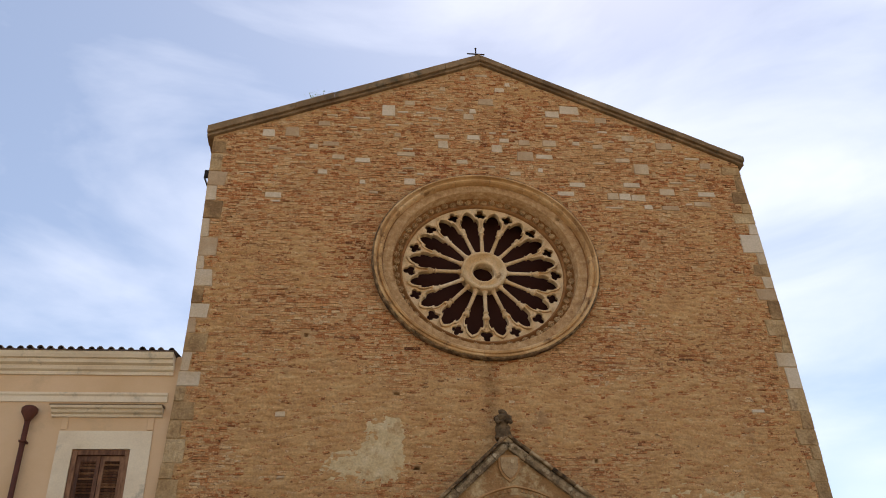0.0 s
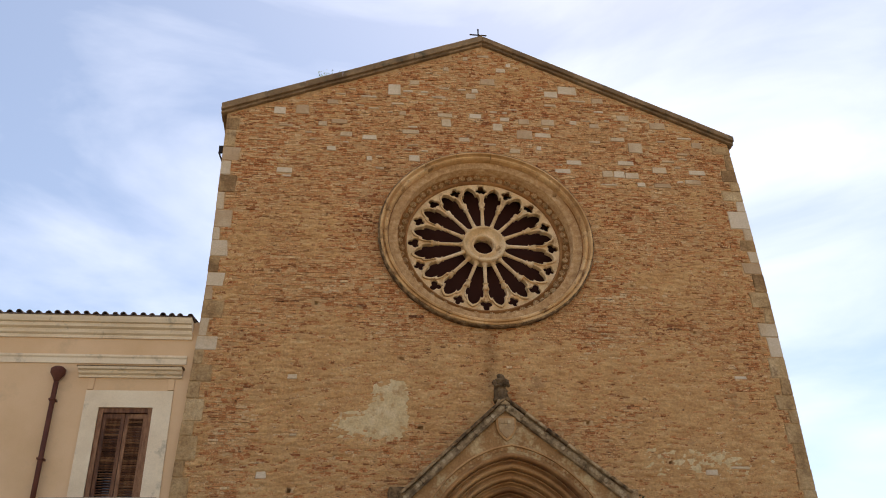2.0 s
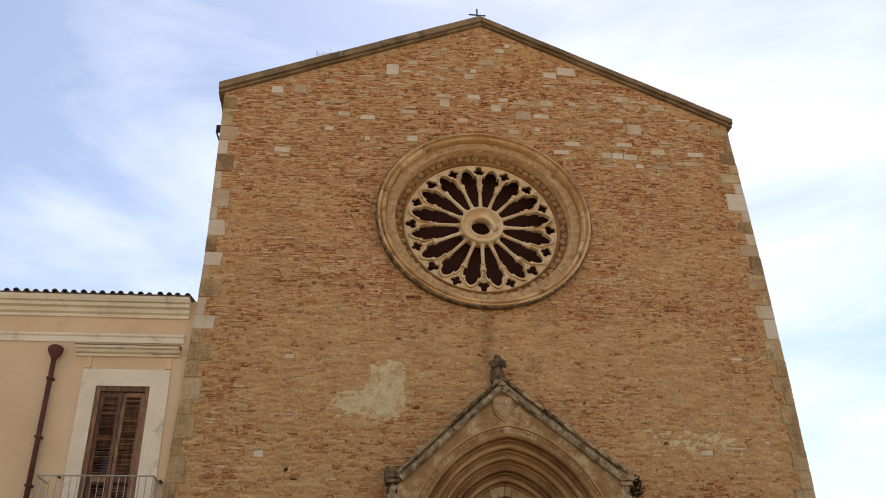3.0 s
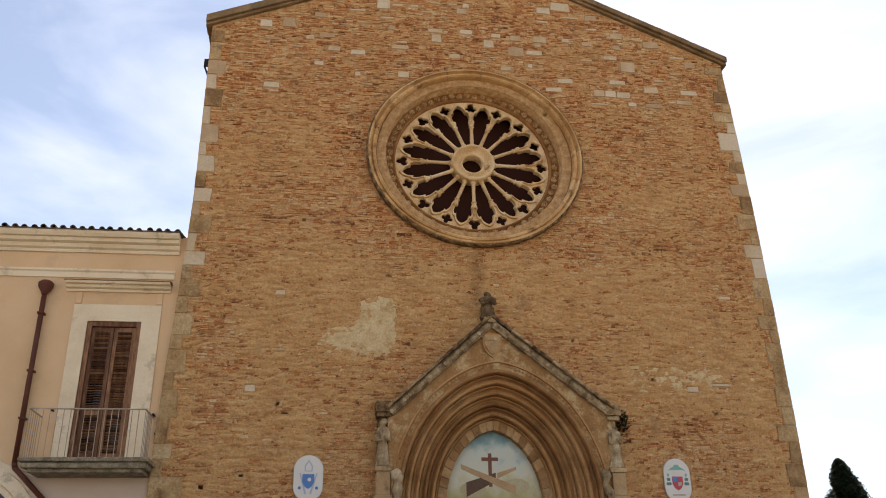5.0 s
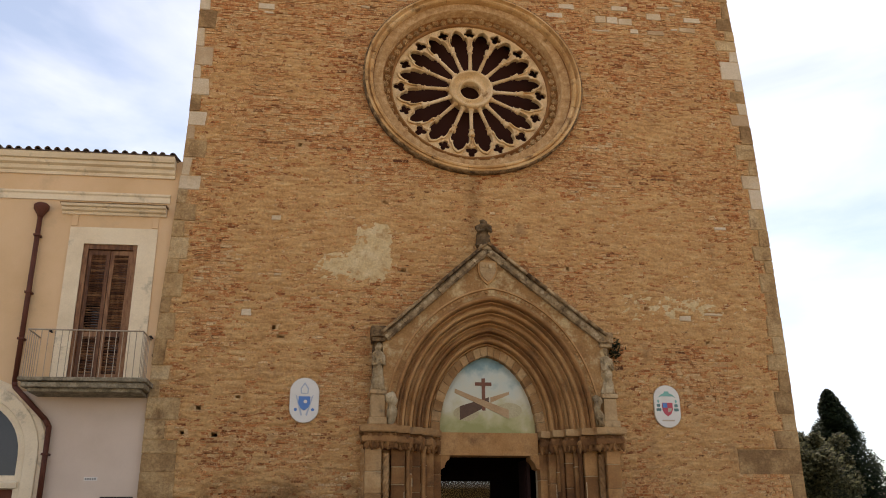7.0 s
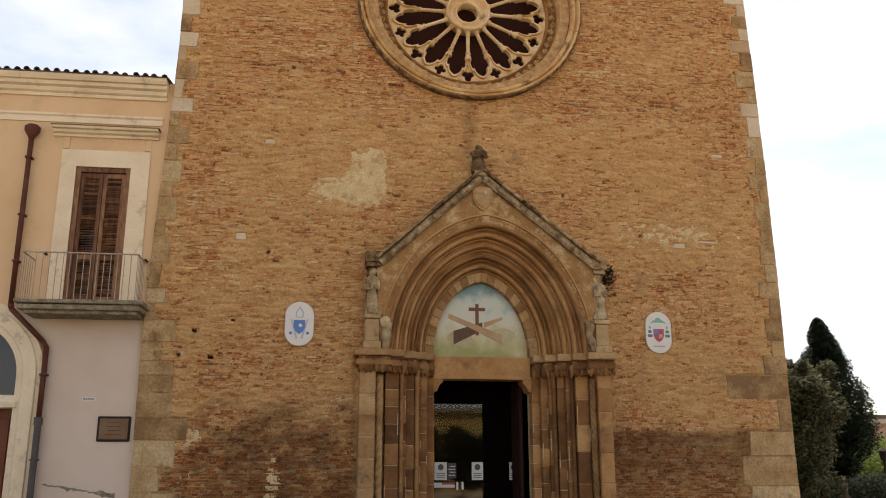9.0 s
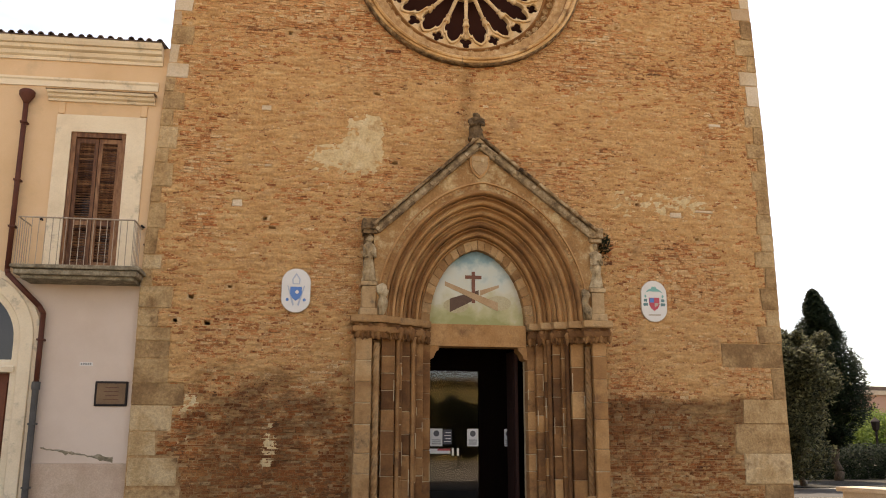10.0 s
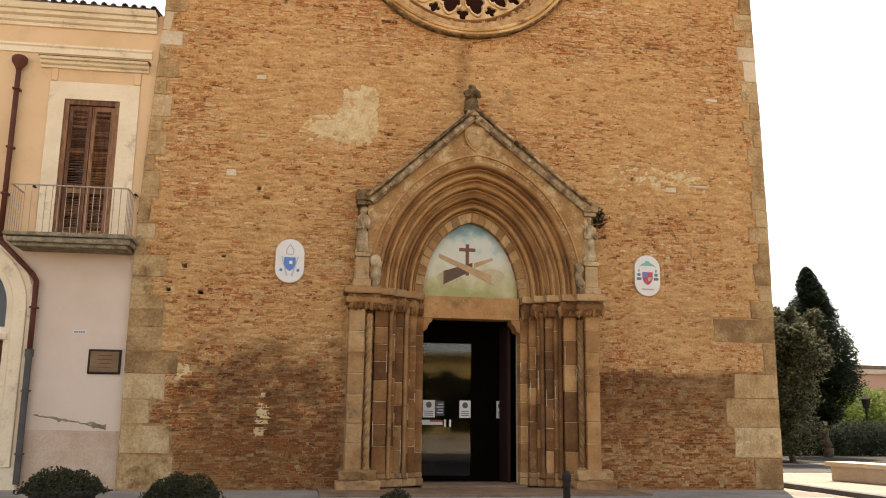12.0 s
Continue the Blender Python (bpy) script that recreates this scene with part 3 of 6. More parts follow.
tagged(part("roof", prism([(-5.95, 13.3), (6.25, 13.3), (6.25, 13.6), (0.17, 16.4), (-5.95, 13.6)], 1.0, 30.9), M_TILE, None), "old tiled church roof", "roof", kind="structure")
# floor and added inner wall carry the interior's darkness in their colour
tagged(part("floor", box(-5.3, 5.5, 0.9, 30, -0.1, 0.05), M_NAVE_SHADE, None), "nave floor, coloured near black for the unlit interior", "floor", kind="structure")
tagged(part("wall_inner", box(-5.3, 5.5, 9.0, 9.3, 0.05, 13.3), M_NAVE_SHADE, None), "added nave wall, coloured near black for the unlit interior", "wall", kind="structure")

# sloping coping slabs
for a, b, k in ((EAVE_L, APEX, 7), (APEX, EAVE_R, 8)):
    ang = math.atan2(b[1] - a[1], b[0] - a[0])
    for i in range(k):
        f0, f1 = i / k, (i + 1) / k
        if a is EAVE_L and i == 0:
            f0 = -0.022
        if b is EAVE_R and i == k - 1:
            f1 = 1.022
        x0, x1 = a[0] + (b[0] - a[0]) * f0 + 0.002, a[0] + (b[0] - a[0]) * f1 - 0.002
        z0, z1 = a[1] + (b[1] - a[1]) * f0, a[1] + (b[1] - a[1]) * f1
        j = rng.uniform(-0.006, 0.006)
        hi = 0.25 if a is EAVE_L else 0.21
        o = [(x0, z0 + 0.07 + j), (x1, z1 + 0.07 + j), (x1, z1 + hi + j), (x0, z0 + hi + j)]
        bm = prism(o, -0.15, 0.9)
        add_prism(bm, [(x0, z0 + 0.0 + j), (x1, z1 + 0.0 + j), (x1, z1 + 0.068 + j), (x0, z0 + 0.068 + j)], -0.08, 0.3)
        bmesh.ops.bevel(bm, geom=bm.edges[:], offset=0.006, segments=1, affect="EDGES")
        part("coping_slab", bm, M_COPING, wall)

bed = prism([(EAVE_L[0] - 0.1, EAVE_L[1] - 0.02), (APEX[0], APEX[1] + 0.01), (EAVE_R[0] + 0.1, EAVE_R[1] - 0.02), (EAVE_R[0] + 0.1, EAVE_R[1] + 0.13), (APEX[0], APEX[1] + 0.15), (EAVE_L[0] - 0.1, EAVE_L[1] + 0.13)], -0.06, 0.88)
part("coping_bed", bed, M_COPING, wall, "mortar bed under the coping")

# corner stones: alternate long and short
taken = []


def quoin(side, z0, z1, wide, name="quoin", wear=0.008):
    e0, e1 = (left_edge(z0), left_edge(z1)) if side < 0 else (right_edge(z0), right_edge(z1))
    i = e0 - side * wide
    out = rng.uniform(0.004, 0.016)
    if side < 0:
        o = [(e0 - out * 0.6, z0 + 0.003), (i, z0 + 0.003), (i + rng.uniform(-0.04, 0.04), z1 - 0.003), (e1 - out * 0.6, z1 - 0.003)]
    else:
        o = [(i, z0 + 0.003), (e0 + out * 0.6, z0 + 0.003), (e1 + out * 0.6, z1 - 0.003), (i + rng.uniform(-0.04, 0.04), z1 - 0.003)]
    bm = prism(o, -out, 0.45)
    bmesh.ops.bevel(bm, geom=bm.edges[:], offset=0.03 if z0 < 1.0 and side < 0 else 0.012, segments=2, affect="EDGES")
    taken.append((min(p[0] for p in o), max(p[0] for p in o), z0, z1))
    pale = 8.2 < z0 < 13.9 and rng.random() < (0.7 if side < 0 else 0.35)
    part(name, bm, M_WHITE if pale else M_QUOIN, wall)


big_right = [(0.0, 0.62, 0.62), (0.62, 1.22, 1.02), (1.22, 1.8, 1.19), (1.8, 2.3, 0.98), (2.3, 2.92, 0.27), (2.92, 3.43, 1.35), (3.43, 3.8, 0.5)]
for z0, z1, w in big_right:
    quoin(1, z0, z1, w)
big_left = [(0.0, 0.61, 0.97), (0.61, 1.16, 0.9), (1.16, 1.6, 0.5), (1.6, 2.06, 0.72), (2.06, 2.46, 0.92), (2.46, 2.91, 0.62), (2.91, 3.24, 0.6), (3.24, 3.49, 0.61), (3.49, 3.85, 0.36), (3.85, 4.26, 0.57)]
for z0, z1, w in big_left:
    quoin(-1, z0, z1, w)
for side, z in ((1, 3.8), (-1, 4.26)):
    odd = False
    while z < 14.15:
        h = rng.uniform(0.27, 0.52)
        w = (rng.uniform(0.34, 0.5) if odd else rng.uniform(0.18, 0.3)) * (1 if side > 0 else 0.85)
        quoin(side, z, min(z + h, 14.3), w)
        z, odd = z + h, not odd

# scattered pale stones: x, z, width, height
PALE = [(-2.24, 15.29, 0.31, 0.33), (2.06, 15.64, 0.48, 0.26), (0.91, 14.17, 0.39, 0.28), (0.98, 14.62, 0.27, 0.17), (3.71, 13.96, 0.35, 0.3), (4.35, 14.73, 0.4, 0.2),
        (2.91, 15.42, 0.3, 0.18), (1.7, 15.52, 0.34, 0.2), (0.07, 15.79, 0.37, 0.2), (-4.43, 14.54, 0.31, 0.26), (-4.94, 14.5, 0.28, 0.2), (-0.93, 14.41, 0.23, 0.23),
        (2.96, 13.2, 0.26, 0.19), (3.24, 13.2, 0.27, 0.19), (3.53, 13.2, 0.33, 0.17), (4.23, 13.39, 0.36, 0.18), (3.52, 14.93, 0.31, 0.17), (0.32, 14.38, 0.25, 0.22),
        (1.55, 14.63, 0.33, 0.19), (5.37, 14.21, 0.26, 0.18), (-4.76, 12.83, 0.35, 0.15), (-1.73, 13.35, 0.26, 0.17), (-0.31, 15.31, 0.25, 0.17), (-4.2, 7.88, 0.2, 0.11)]


def pale_stone(x, z, w, h):
    bm = prism([(x, z + rng.uniform(0, 0.02)), (x + w, z + rng.uniform(0, 0.02)), (x + w - rng.uniform(0, 0.02), z + h), (x + rng.uniform(0, 0.02), z + h - rng.uniform(0, 0.02))], -0.014, 0.2)
    bmesh.ops.bevel(bm, geom=bm.edges[:], offset=0.008, segments=1, affect="EDGES")
    taken.append((x, x + w, z, z + h))
    part("pale_stone", bm, M_WHITE, wall)


for s in PALE:
    pale_stone(*s)
for _ in range(190):
    z = 12.6 + 4.2 * rng.random() ** 0.8 if rng.random() < 0.93 else rng.uniform(2.5, 12)
    x = rng.uniform(-5.3, 5.8)
    w, h = rng.uniform(0.12, 0.42), rng.choice((0.06, 0.07, 0.13, 0.14))
    if z + h > roof_line(x) - 0.15 or z + h > roof_line(x + w) - 0.15 or in_rose(x, z, 2.6) or in_rose(x + w, z, 2.6) or in_portal(x, z) or in_portal(x + w, z):
        continue
    if any(x < b + 0.05 and x + w > a - 0.05 and z < d + 0.03 and z + h > c - 0.03 for a, b, c, d in taken):
        continue
    pale_stone(x, z, w, h)

# ---- rose window ----
rose = thing("rose_window", "round carved stone wheel window with sixteen small columns", "window", (ROSE[0], 0, ROSE[1]))
rc = (0.0, 0.0)
ring_stones("hood_stone", [(2.30, 0.05), (2.43, 0.0), (2.44, -0.12), (2.42, -0.18), (2.38, -0.19), (2.365, -0.13), (2.34, -0.1), (2.32, -0.14), (2.28, -0.15), (2.25, -0.12), (2.235, -0.04), (2.23, 0.2)], HOOD_FLAT, M_ROSE, rose, 18, 0.1)
put("drip_edge", ring_sweep("drip_edge", [(2.4, 0.0), (2.462, -0.01), (2.465, -0.13), (2.445, -0.165), (2.425, -0.16)], rc, HOOD_FLAT, M_LICHEN), rose, "dark lichen-covered outer edge")
# cove stones: stained brown, with the hollow's shade added in the colour
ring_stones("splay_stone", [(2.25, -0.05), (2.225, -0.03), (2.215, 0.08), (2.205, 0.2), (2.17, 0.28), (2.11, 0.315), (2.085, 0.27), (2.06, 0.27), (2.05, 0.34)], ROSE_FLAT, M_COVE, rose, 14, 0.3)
put("ring_joint", ring_sweep("ring_joint", [(2.4, 0.02), (2.28, 0.02), (2.25, 0.12), (2.22, 0.24), (2.15, 0.32), (2.07, 0.34)], rc, ROSE_FLAT, M_COPING), rose, "dark joints of the ring")
# carved frieze, leaf scrolls as real relief; ground darkened to shade them
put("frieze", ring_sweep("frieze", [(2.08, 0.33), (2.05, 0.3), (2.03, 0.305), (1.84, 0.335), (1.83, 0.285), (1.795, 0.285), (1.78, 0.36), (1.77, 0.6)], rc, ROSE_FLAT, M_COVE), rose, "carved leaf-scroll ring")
bm = bmesh.new()
for i in range(66):
    a0 = 2 * math.pi * i / 66
    flip = 1 if i % 2 else -1
    for k in range(16):
        s = k / 15 * 3.2 * math.pi
        rad = 0.068 * (1 - 0.05 * k)
        rr = 1.925 + flip * 0.012 + rad * math.sin(s) * flip
        aa = a0 + rad * math.cos(s) / 1.925
        lathe(bm, [(0.021, -0.03), (0.02, 0.014), (0.012, 0.034), (0.0, 0.037)], 6, (rr * math.cos(aa), 0.31, ROSE_FLAT * rr * math.sin(aa)), Matrix.Rotation(radians(90), 4, "X"))
part("scroll_carving", bm, M_FRIEZE, rose, "worn leaf scrolls")
# tracery: scalloped inner rim with cusped pointed arches, pierced by trefoils and quatrefoils
N = 16
inner = []
for i in range(N):
    a = 2 * math.pi * i / N + math.pi / 2
    half = math.pi / N
    # from one column's head up its fork, over the cusped arch, down to the next
    for f, r in ((0.0, 1.17), (0.15, 1.19), (0.16, 1.25), (0.15, 1.32), (0.2, 1.4), (0.29, 1.455), (0.38, 1.475), (0.46, 1.455), (0.5, 1.51), (0.62, 1.585), (0.8, 1.64), (1.0, 1.675)):
        inner.append((a + half * f, r))
    for f, r in ((0.8, 1.64), (0.62, 1.585), (0.5, 1.51), (0.46, 1.455), (0.38, 1.475), (0.29, 1.455), (0.2, 1.4), (0.15, 1.32), (0.16, 1.25), (0.15, 1.19)):
        inner.append((a + 2 * half - half * f, r))
pol = lambda a, r: (r * math.cos(a), ROSE_FLAT * r * math.sin(a))
loops = [[pol(2 * math.pi * i / 96, 1.8) for i in range(96)], [pol(a, r) for a, r in inner]]
for i in range(N):
    a = 2 * math.pi * i / N + math.pi / 2
    lobes = 3 if i % 2 == 0 else 4
    hole = []
    for k in range(lobes * 12):
        t = 2 * math.pi * k / (lobes * 12)
        off, lobe = (0.072, 0.086) if lobes == 3 else (0.076, 0.068)
        near = (t + math.pi / lobes) % (2 * math.pi / lobes) - math.pi / lobes
        rr = off * math.cos(near) + math.sqrt(max(0.0, lobe ** 2 - (off * math.sin(near)) ** 2))
        cx, cz = 1.612 + rr * math.cos(t), rr * math.sin(t)
        hole.append((cx * math.cos(a) - cz * math.sin(a), ROSE_FLAT * (cx * math.sin(a) + cz * math.cos(a))))
    loops.append(hole)
put("tracery", plate("tracery", loops, 0.37, 0.46, M_TRACERY, 0.012), rose, "pierced stone tracery with trefoils and quatrefoils")
rib = [[pol(a, r + 0.034) for a, r in inner], [pol(a, r - 0.006) for a, r in inner]]
put("arch_rib", plate("arch_rib", rib, 0.31, 0.39, M_TRACERY, 0.009), rose, "raised ribs of the cusped arches")
put("hub", ring_sweep("hub", [(0.235, 0.6), (0.235, 0.36), (0.25, 0.33), (0.28, 0.33), (0.3, 0.38), (0.36, 0.37), (0.41, 0.3), (0.435, 0.25), (0.45, 0.235), (0.48, 0.235), (0.5, 0.27), (0.5, 0.55)], rc, ROSE_FLAT, M_TRACERY, 64), rose, "moulded stone hub ring")
col_bm = bmesh.new()
lathe(col_bm, [(0.055, 0.47), (0.06, 0.5), (0.07, 0.53), (0.052, 0.56), (0.045, 0.58), (0.04, 1.03), (0.064, 1.045), (0.066, 1.06), (0.046, 1.075), (0.05, 1.1), (0.072, 1.16), (0.078, 1.19), (0.078, 1.21), (0.05, 1.23)], 12)
col_me = mesh_of("colonnette", col_bm, M_TRACERY, True)
for i in range(N):
    a = 2 * math.pi * i / N + math.pi / 2
    put("colonnette", col_me, rose, "", Matrix.Translation((0, 0.37, 0)) @ Matrix.Diagonal((1, 1, ROSE_FLAT, 1)) @ Matrix.Rotation(math.pi / 2 - a, 4, "Y"))
# dark sheet standing for the unlit interior behind the tracery
put("window_pane", ring_sweep("window_pane", [(1.82, 0.75), (0.6, 0.75), (0.01, 0.75)], rc, ROSE_FLAT, M_DARK_INSIDE, 48, False), rose, "opaque window pane coloured as the dark interior behind it")

# ---- portal ----
portal = thing("portal", "pointed sandstone doorway with gable, carved columns and stepped arches", "doorway")
PX = PORTAL_X
gable = [(PX - 2.13, SPRING), (GABLE_L[0] + 0.02, 5.4), (GABLE_T[0], 7.3), (GABLE_R[0] - 0.02, 5.44), (PX + 2.2, SPRING)]
arch_o = arch_line(2.0, 2.62, 28)
put("gable_front", plate("gable_front", [gable[:1] + gable[1:] + [(PX + x, SPRING + zz) for x, zz in arch_o[::-1]]], -0.3, 0.0, M_GABLE), portal, "mottled sandstone gable face")
# stepped arch orders, from the outside in: half width, height, depth
orders = []
n_ord = 5
for k in range(n_ord):
    f0, f1 = k / n_ord, (k + 1) / n_ord
    w0, w1 = 2.0 - 0.86 * f0, 2.0 - 0.86 * f1
    h0, h1 = 2.62 - 0.92 * f0, 2.62 - 0.92 * f1
    y0, y1 = -0.3 + 0.68 * f0, -0.3 + 0.68 * f1
    dw, dh, dy = w0 - w1, h0 - h1, y1 - y0
    prof = [(w0, h0, y0 - 0.012)]
    for q in range(9):
        t = math.pi * q / 8
        prof.append((w0 - dw * (0.06 + 0.22 * (1 - math.cos(t)) ), h0 - dh * (0.06 + 0.22 * (1 - math.cos(t))), y0 - 0.012 - 0.06 * math.sin(t)))
    prof += [(w0 - dw * 0.51, h0 - dh * 0.51, y0 + dy * 0.75), (w0 - dw * 0.6, h0 - dh * 0.6, y0 + dy * 0.8), (w0 - dw * 0.62, h0 - dh * 0.62, y0 + dy * 0.4), (w0 - dw * 0.74, h0 - dh * 0.74, y0 + dy * 0.36), (w0 - dw * 0.78, h0 - dh * 0.78, y0 + dy * 0.6), (w0 - dw * 0.88, h0 - dh * 0.88, y0 + dy * 0.95), (w1, h1, y0 + dy * 1.02), (w1, h1, y1 + 0.06)]
    put("archivolt", arch_sweep("archivolt", prof, (PX, SPRING), M_STONE, 28), portal, "moulded sandstone arch order")
# dentil band round the outermost arch
bead_me = mesh_of("bead", lathe(bmesh.new(), [(0.0, -0.014), (0.022, -0.008), (0.026, 0.03)], 6, (0, 0, 0), Matrix.Rotation(radians(90), 4, "X")), M_STONE)
line = arch_line(2.06, 2.7, 40)
for i in range(len(line) - 1):
    (xa, za), (xb, zb) = line[i], line[i + 1]
    if i in (39, 40):
        continue
    m = Vector(((xa + xb) / 2, 0, (za + zb) / 2))
    put("bead", bead_me, portal, "", Matrix.Translation((PX + m.x, -0.305, SPRING + m.z)))
put("hood_strip", arch_sweep("hood_strip", [(2.14, 2.8, -0.29), (2.13, 2.79, -0.33), (2.1, 2.76, -0.335), (2.09, 2.75, -0.29)], (PX, SPRING), M_STONE, 28), portal)
# innermost ring of wedge stones round the painting
l_in, l_out = arch_line(0.98, 1.53, 12), arch_line(1.17, 1.74, 12)
for i in range(len(l_in) - 1):
    q = [l_in[i], l_in[i + 1], l_out[i + 1], l_out[i]]
    c = (sum(p[0] for p in q) / 4, sum(p[1] for p in q) / 4)
    q = [(PX + c[0] + (p[0] - c[0]) * 0.96, SPRING + c[1] + (p[1] - c[1]) * 0.96) for p in q]
    bm = prism(q, 0.33 + rng.uniform(0, 0.015), 0.7)
    bmesh.ops.bevel(bm, geom=bm.edges[:], offset=0.008, segments=1, affect="EDGES")
    part("voussoir", bm, M_JAMB_PALE, portal)
put("ring_joint", arch_sweep("ring_joint", [(0.99, 1.54, 0.36), (1.16, 1.73, 0.36)], (PX, SPRING), M_JOINT, 12), portal, "pale mortar joints")
# gable cornice of carved blocks
for a, b in ((GABLE_L, GABLE_T), (GABLE_T, GABLE_R)):
    ln = math.hypot(b[0] - a[0], b[1] - a[1])
    ux, uz = (b[0] - a[0]) / ln, (b[1] - a[1]) / ln
    nx, nz = -uz, ux
    k = 6
    for i in range(k):
        s0, s1 = ln * i / k + 0.003, ln * (i + 1) / k - 0.003
        for nm, mat_, o0, o1, yy, front in (("drip_stone", M_LICHEN, -0.01, 0.05, -0.47, 0), ("cornice_block", M_CORNICE, -0.17, -0.013, -0.39, 1)):
            o = [(a[0] + ux * s + nx * o, a[1] + uz * s + nz * o) for s, o in ((s0, o0), (s1, o0), (s1, o1 - 0.002), (s0, o1 - 0.002))]
            bm = prism(o, yy, 0.02)
            bmesh.ops.bevel(bm, geom=bm.edges[:], offset=0.012, segments=1, affect="EDGES")
            if not front:
                part(nm, bm, mat_, portal, "dark lichened upper edge")
        for j in range(7):
            s = s0 + (s1 - s0) * (j + 0.5) / 7
            lathe(bm, [(0.0, -0.03), (0.035, -0.015), (0.042, 0.02)], 6, (a[0] + ux * s - nx * 0.09, -0.39, a[1] + uz * s - nz * 0.09), Matrix.Rotation(radians(90), 4, "X"))
        part("cornice_block", bm, M_CORNICE, portal, "carved pale gable moulding with lichen")
# shield in the gable
sh = [(-0.2, 0.22), (0.2, 0.22), (0.2, 0.0), (0.16, -0.12), (0.08, -0.22), (0, -0.28), (-0.08, -0.22), (-0.16, -0.12), (-0.2, 0.0)]
shield = part("shield", prism([(0.16 + x, 6.86 + zz) for x, zz in sh], -0.36, -0.28), M_STONE, portal, "carved stone shield")
bm = prism([(0.16 + x * 0.8, 6.86 + zz * 0.8) for x, zz in sh], -0.385, -0.355)
for k in range(3):
    add_box(bm, 0.05 + 0.07 * k, 0.1 + 0.07 * k, -0.4, -0.37, 6.92, 6.99)
part("charge", bm, M_STONE_PALE, shield)

# jambs: stepped piers of stone courses, with shafts
JAMB = [(2.48, 2.18, -0.36), (1.98, 1.72, -0.16), (1.72, 1.56, -0.03), (1.56, 1.4, 0.05), (1.4, 1.26, 0.14), (1.26, 1.12, 0.23), (1.12, 0.96, 0.36)]  # outer, inner half widths, depth


def side_x(side, h):
    return PX + side * h + (0.05 if side > 0 else 0.0)


for side in (-1, 1):
    for k, (wo, wi, yy) in enumerate(JAMB):
        if side > 0 and k == 0:
            wo, wi = 2.37, 2.1
        xa, xb = sorted((side_x(side, wo), side_x(side, wi)))
        zz = 0.3
        core = box(xa + 0.01, xb - 0.01, yy + 0.014, 0.75, 0.05, 3.35)
        part("joint_core", core, M_JOINT, portal, "pale mortar joints")
        while zz < 3.3:
            h = rng.uniform(0.32, 0.6)
            z1 = min(3.34, zz + h)
            if z1 > 3.15:
                z1 = 3.34
            gap = rng.choice((0.002, 0.005, 0.009, 0.012))
            bm = box(xa, xb, yy + rng.uniform(-0.006, 0.002), 0.6, zz + gap, z1 - 0.003, 0.016, 0.004, rng.randrange(999))
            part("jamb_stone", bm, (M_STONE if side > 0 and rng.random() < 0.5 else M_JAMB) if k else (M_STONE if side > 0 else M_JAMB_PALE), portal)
            zz = z1
        # old pointing left in the upright joints
        for q in range(2 if k else 0):
            za, lg = rng.uniform(0.4, 2.7), rng.uniform(0.15, 0.5)
            xe = (xa, xb)[q] + (0.012 if q == 0 else -0.012)
            part("pointing", box(xe - 0.007, xe + 0.007, yy - 0.007, yy + 0.05, za, za + lg, 0.003, 0.003, rng.randrange(999)), M_JOINT, portal, "pale streak of old pointing")
        # moulded foot of each step
        bm = box(xa - 0.03, xb + 0.03, yy - 0.05, 0.5, 0.06, 0.2, 0.02)
        add_box(bm, xa - 0.015, xb + 0.015, yy - 0.025, 0.5, 0.205, 0.3, 0.02)
        part("jamb_foot", bm, M_JAMB_PALE, portal)
    # slim round shafts in the angles
    for wx, yy, r in ((1.66, -0.07, 0.045), (1.34, 0.1, 0.045)):
        bm = bmesh.new()
        lathe(bm, [(r * 1.5, 0.2), (r * 1.55, 0.24), (r * 1.15, 0.29), (r * 1.3, 0.33), (r, 0.37), (r, 3.22), (r * 1.15, 3.25), (r, 3.27), (r * 1.2, 3.32), (r * 1.6, 3.42)], 14, (side_x(side, wx), yy, 0))
        part("jamb_shaft", bm, M_JAMB, portal, smooth=True)
    # the twisted column beside the outer pier
    tw = 2.09 if side < 0 else 2.03
    verts, faces, steps, rows = [], [], 30, 260
    for i in range(rows + 1):
        zz = 0.42 + 2.84 * i / rows
        for j in range(steps):
            a = 2 * math.pi * j / steps
            r = 0.056 + 0.011 * math.cos(4 * a + side * zz * 40)
            verts.append((side_x(side, tw) + r * math.cos(a), -0.24 + r * math.sin(a), zz))
    for i in range(rows):
        for j in range(steps):
            q = (j + 1) % steps
            faces.append((i * steps + j, i * steps + q, (i + 1) * steps + q, (i + 1) * steps + j))
    put("twisted_column", raw("twisted_column", verts, faces, M_JAMB_PALE, True), portal, "spiral-carved stone column")
    bm = bmesh.new()
    lathe(bm, [(0.14, 0.06), (0.15, 0.14), (0.12, 0.2), (0.13, 0.26), (0.1, 0.32), (0.11, 0.36), (0.08, 0.43)], 16, (side_x(side, tw), -0.24, 0))
    part("column_foot", bm, M_JAMB_PALE, portal, smooth=True)
    # big rough base under the outer pier
    xa, xb = sorted((side_x(side, 2.62), side_x(side, 1.84)))
    bm = box(xa, xb, -0.5, 0.0, 0.0, 0.2, 0.03, 0.01, 3)
    add_box(bm, xa + 0.04, xb - 0.04, -0.45, 0.0, 0.205, 0.38, 0.04, 0.01, 5)
    bmesh.ops.subdivide_edges(bm, edges=[e for e in bm.edges if e.calc_length() > 0.12], cuts=5, use_grid_fill=True)
    for v in bm.verts:
        v.co += Vector((noise.noise(v.co * 7), noise.noise(v.co * 7 + Vector((5, 0, 0))), 0.6 * noise.noise(v.co * 6 + Vector((0, 9, 0))))) * 0.045
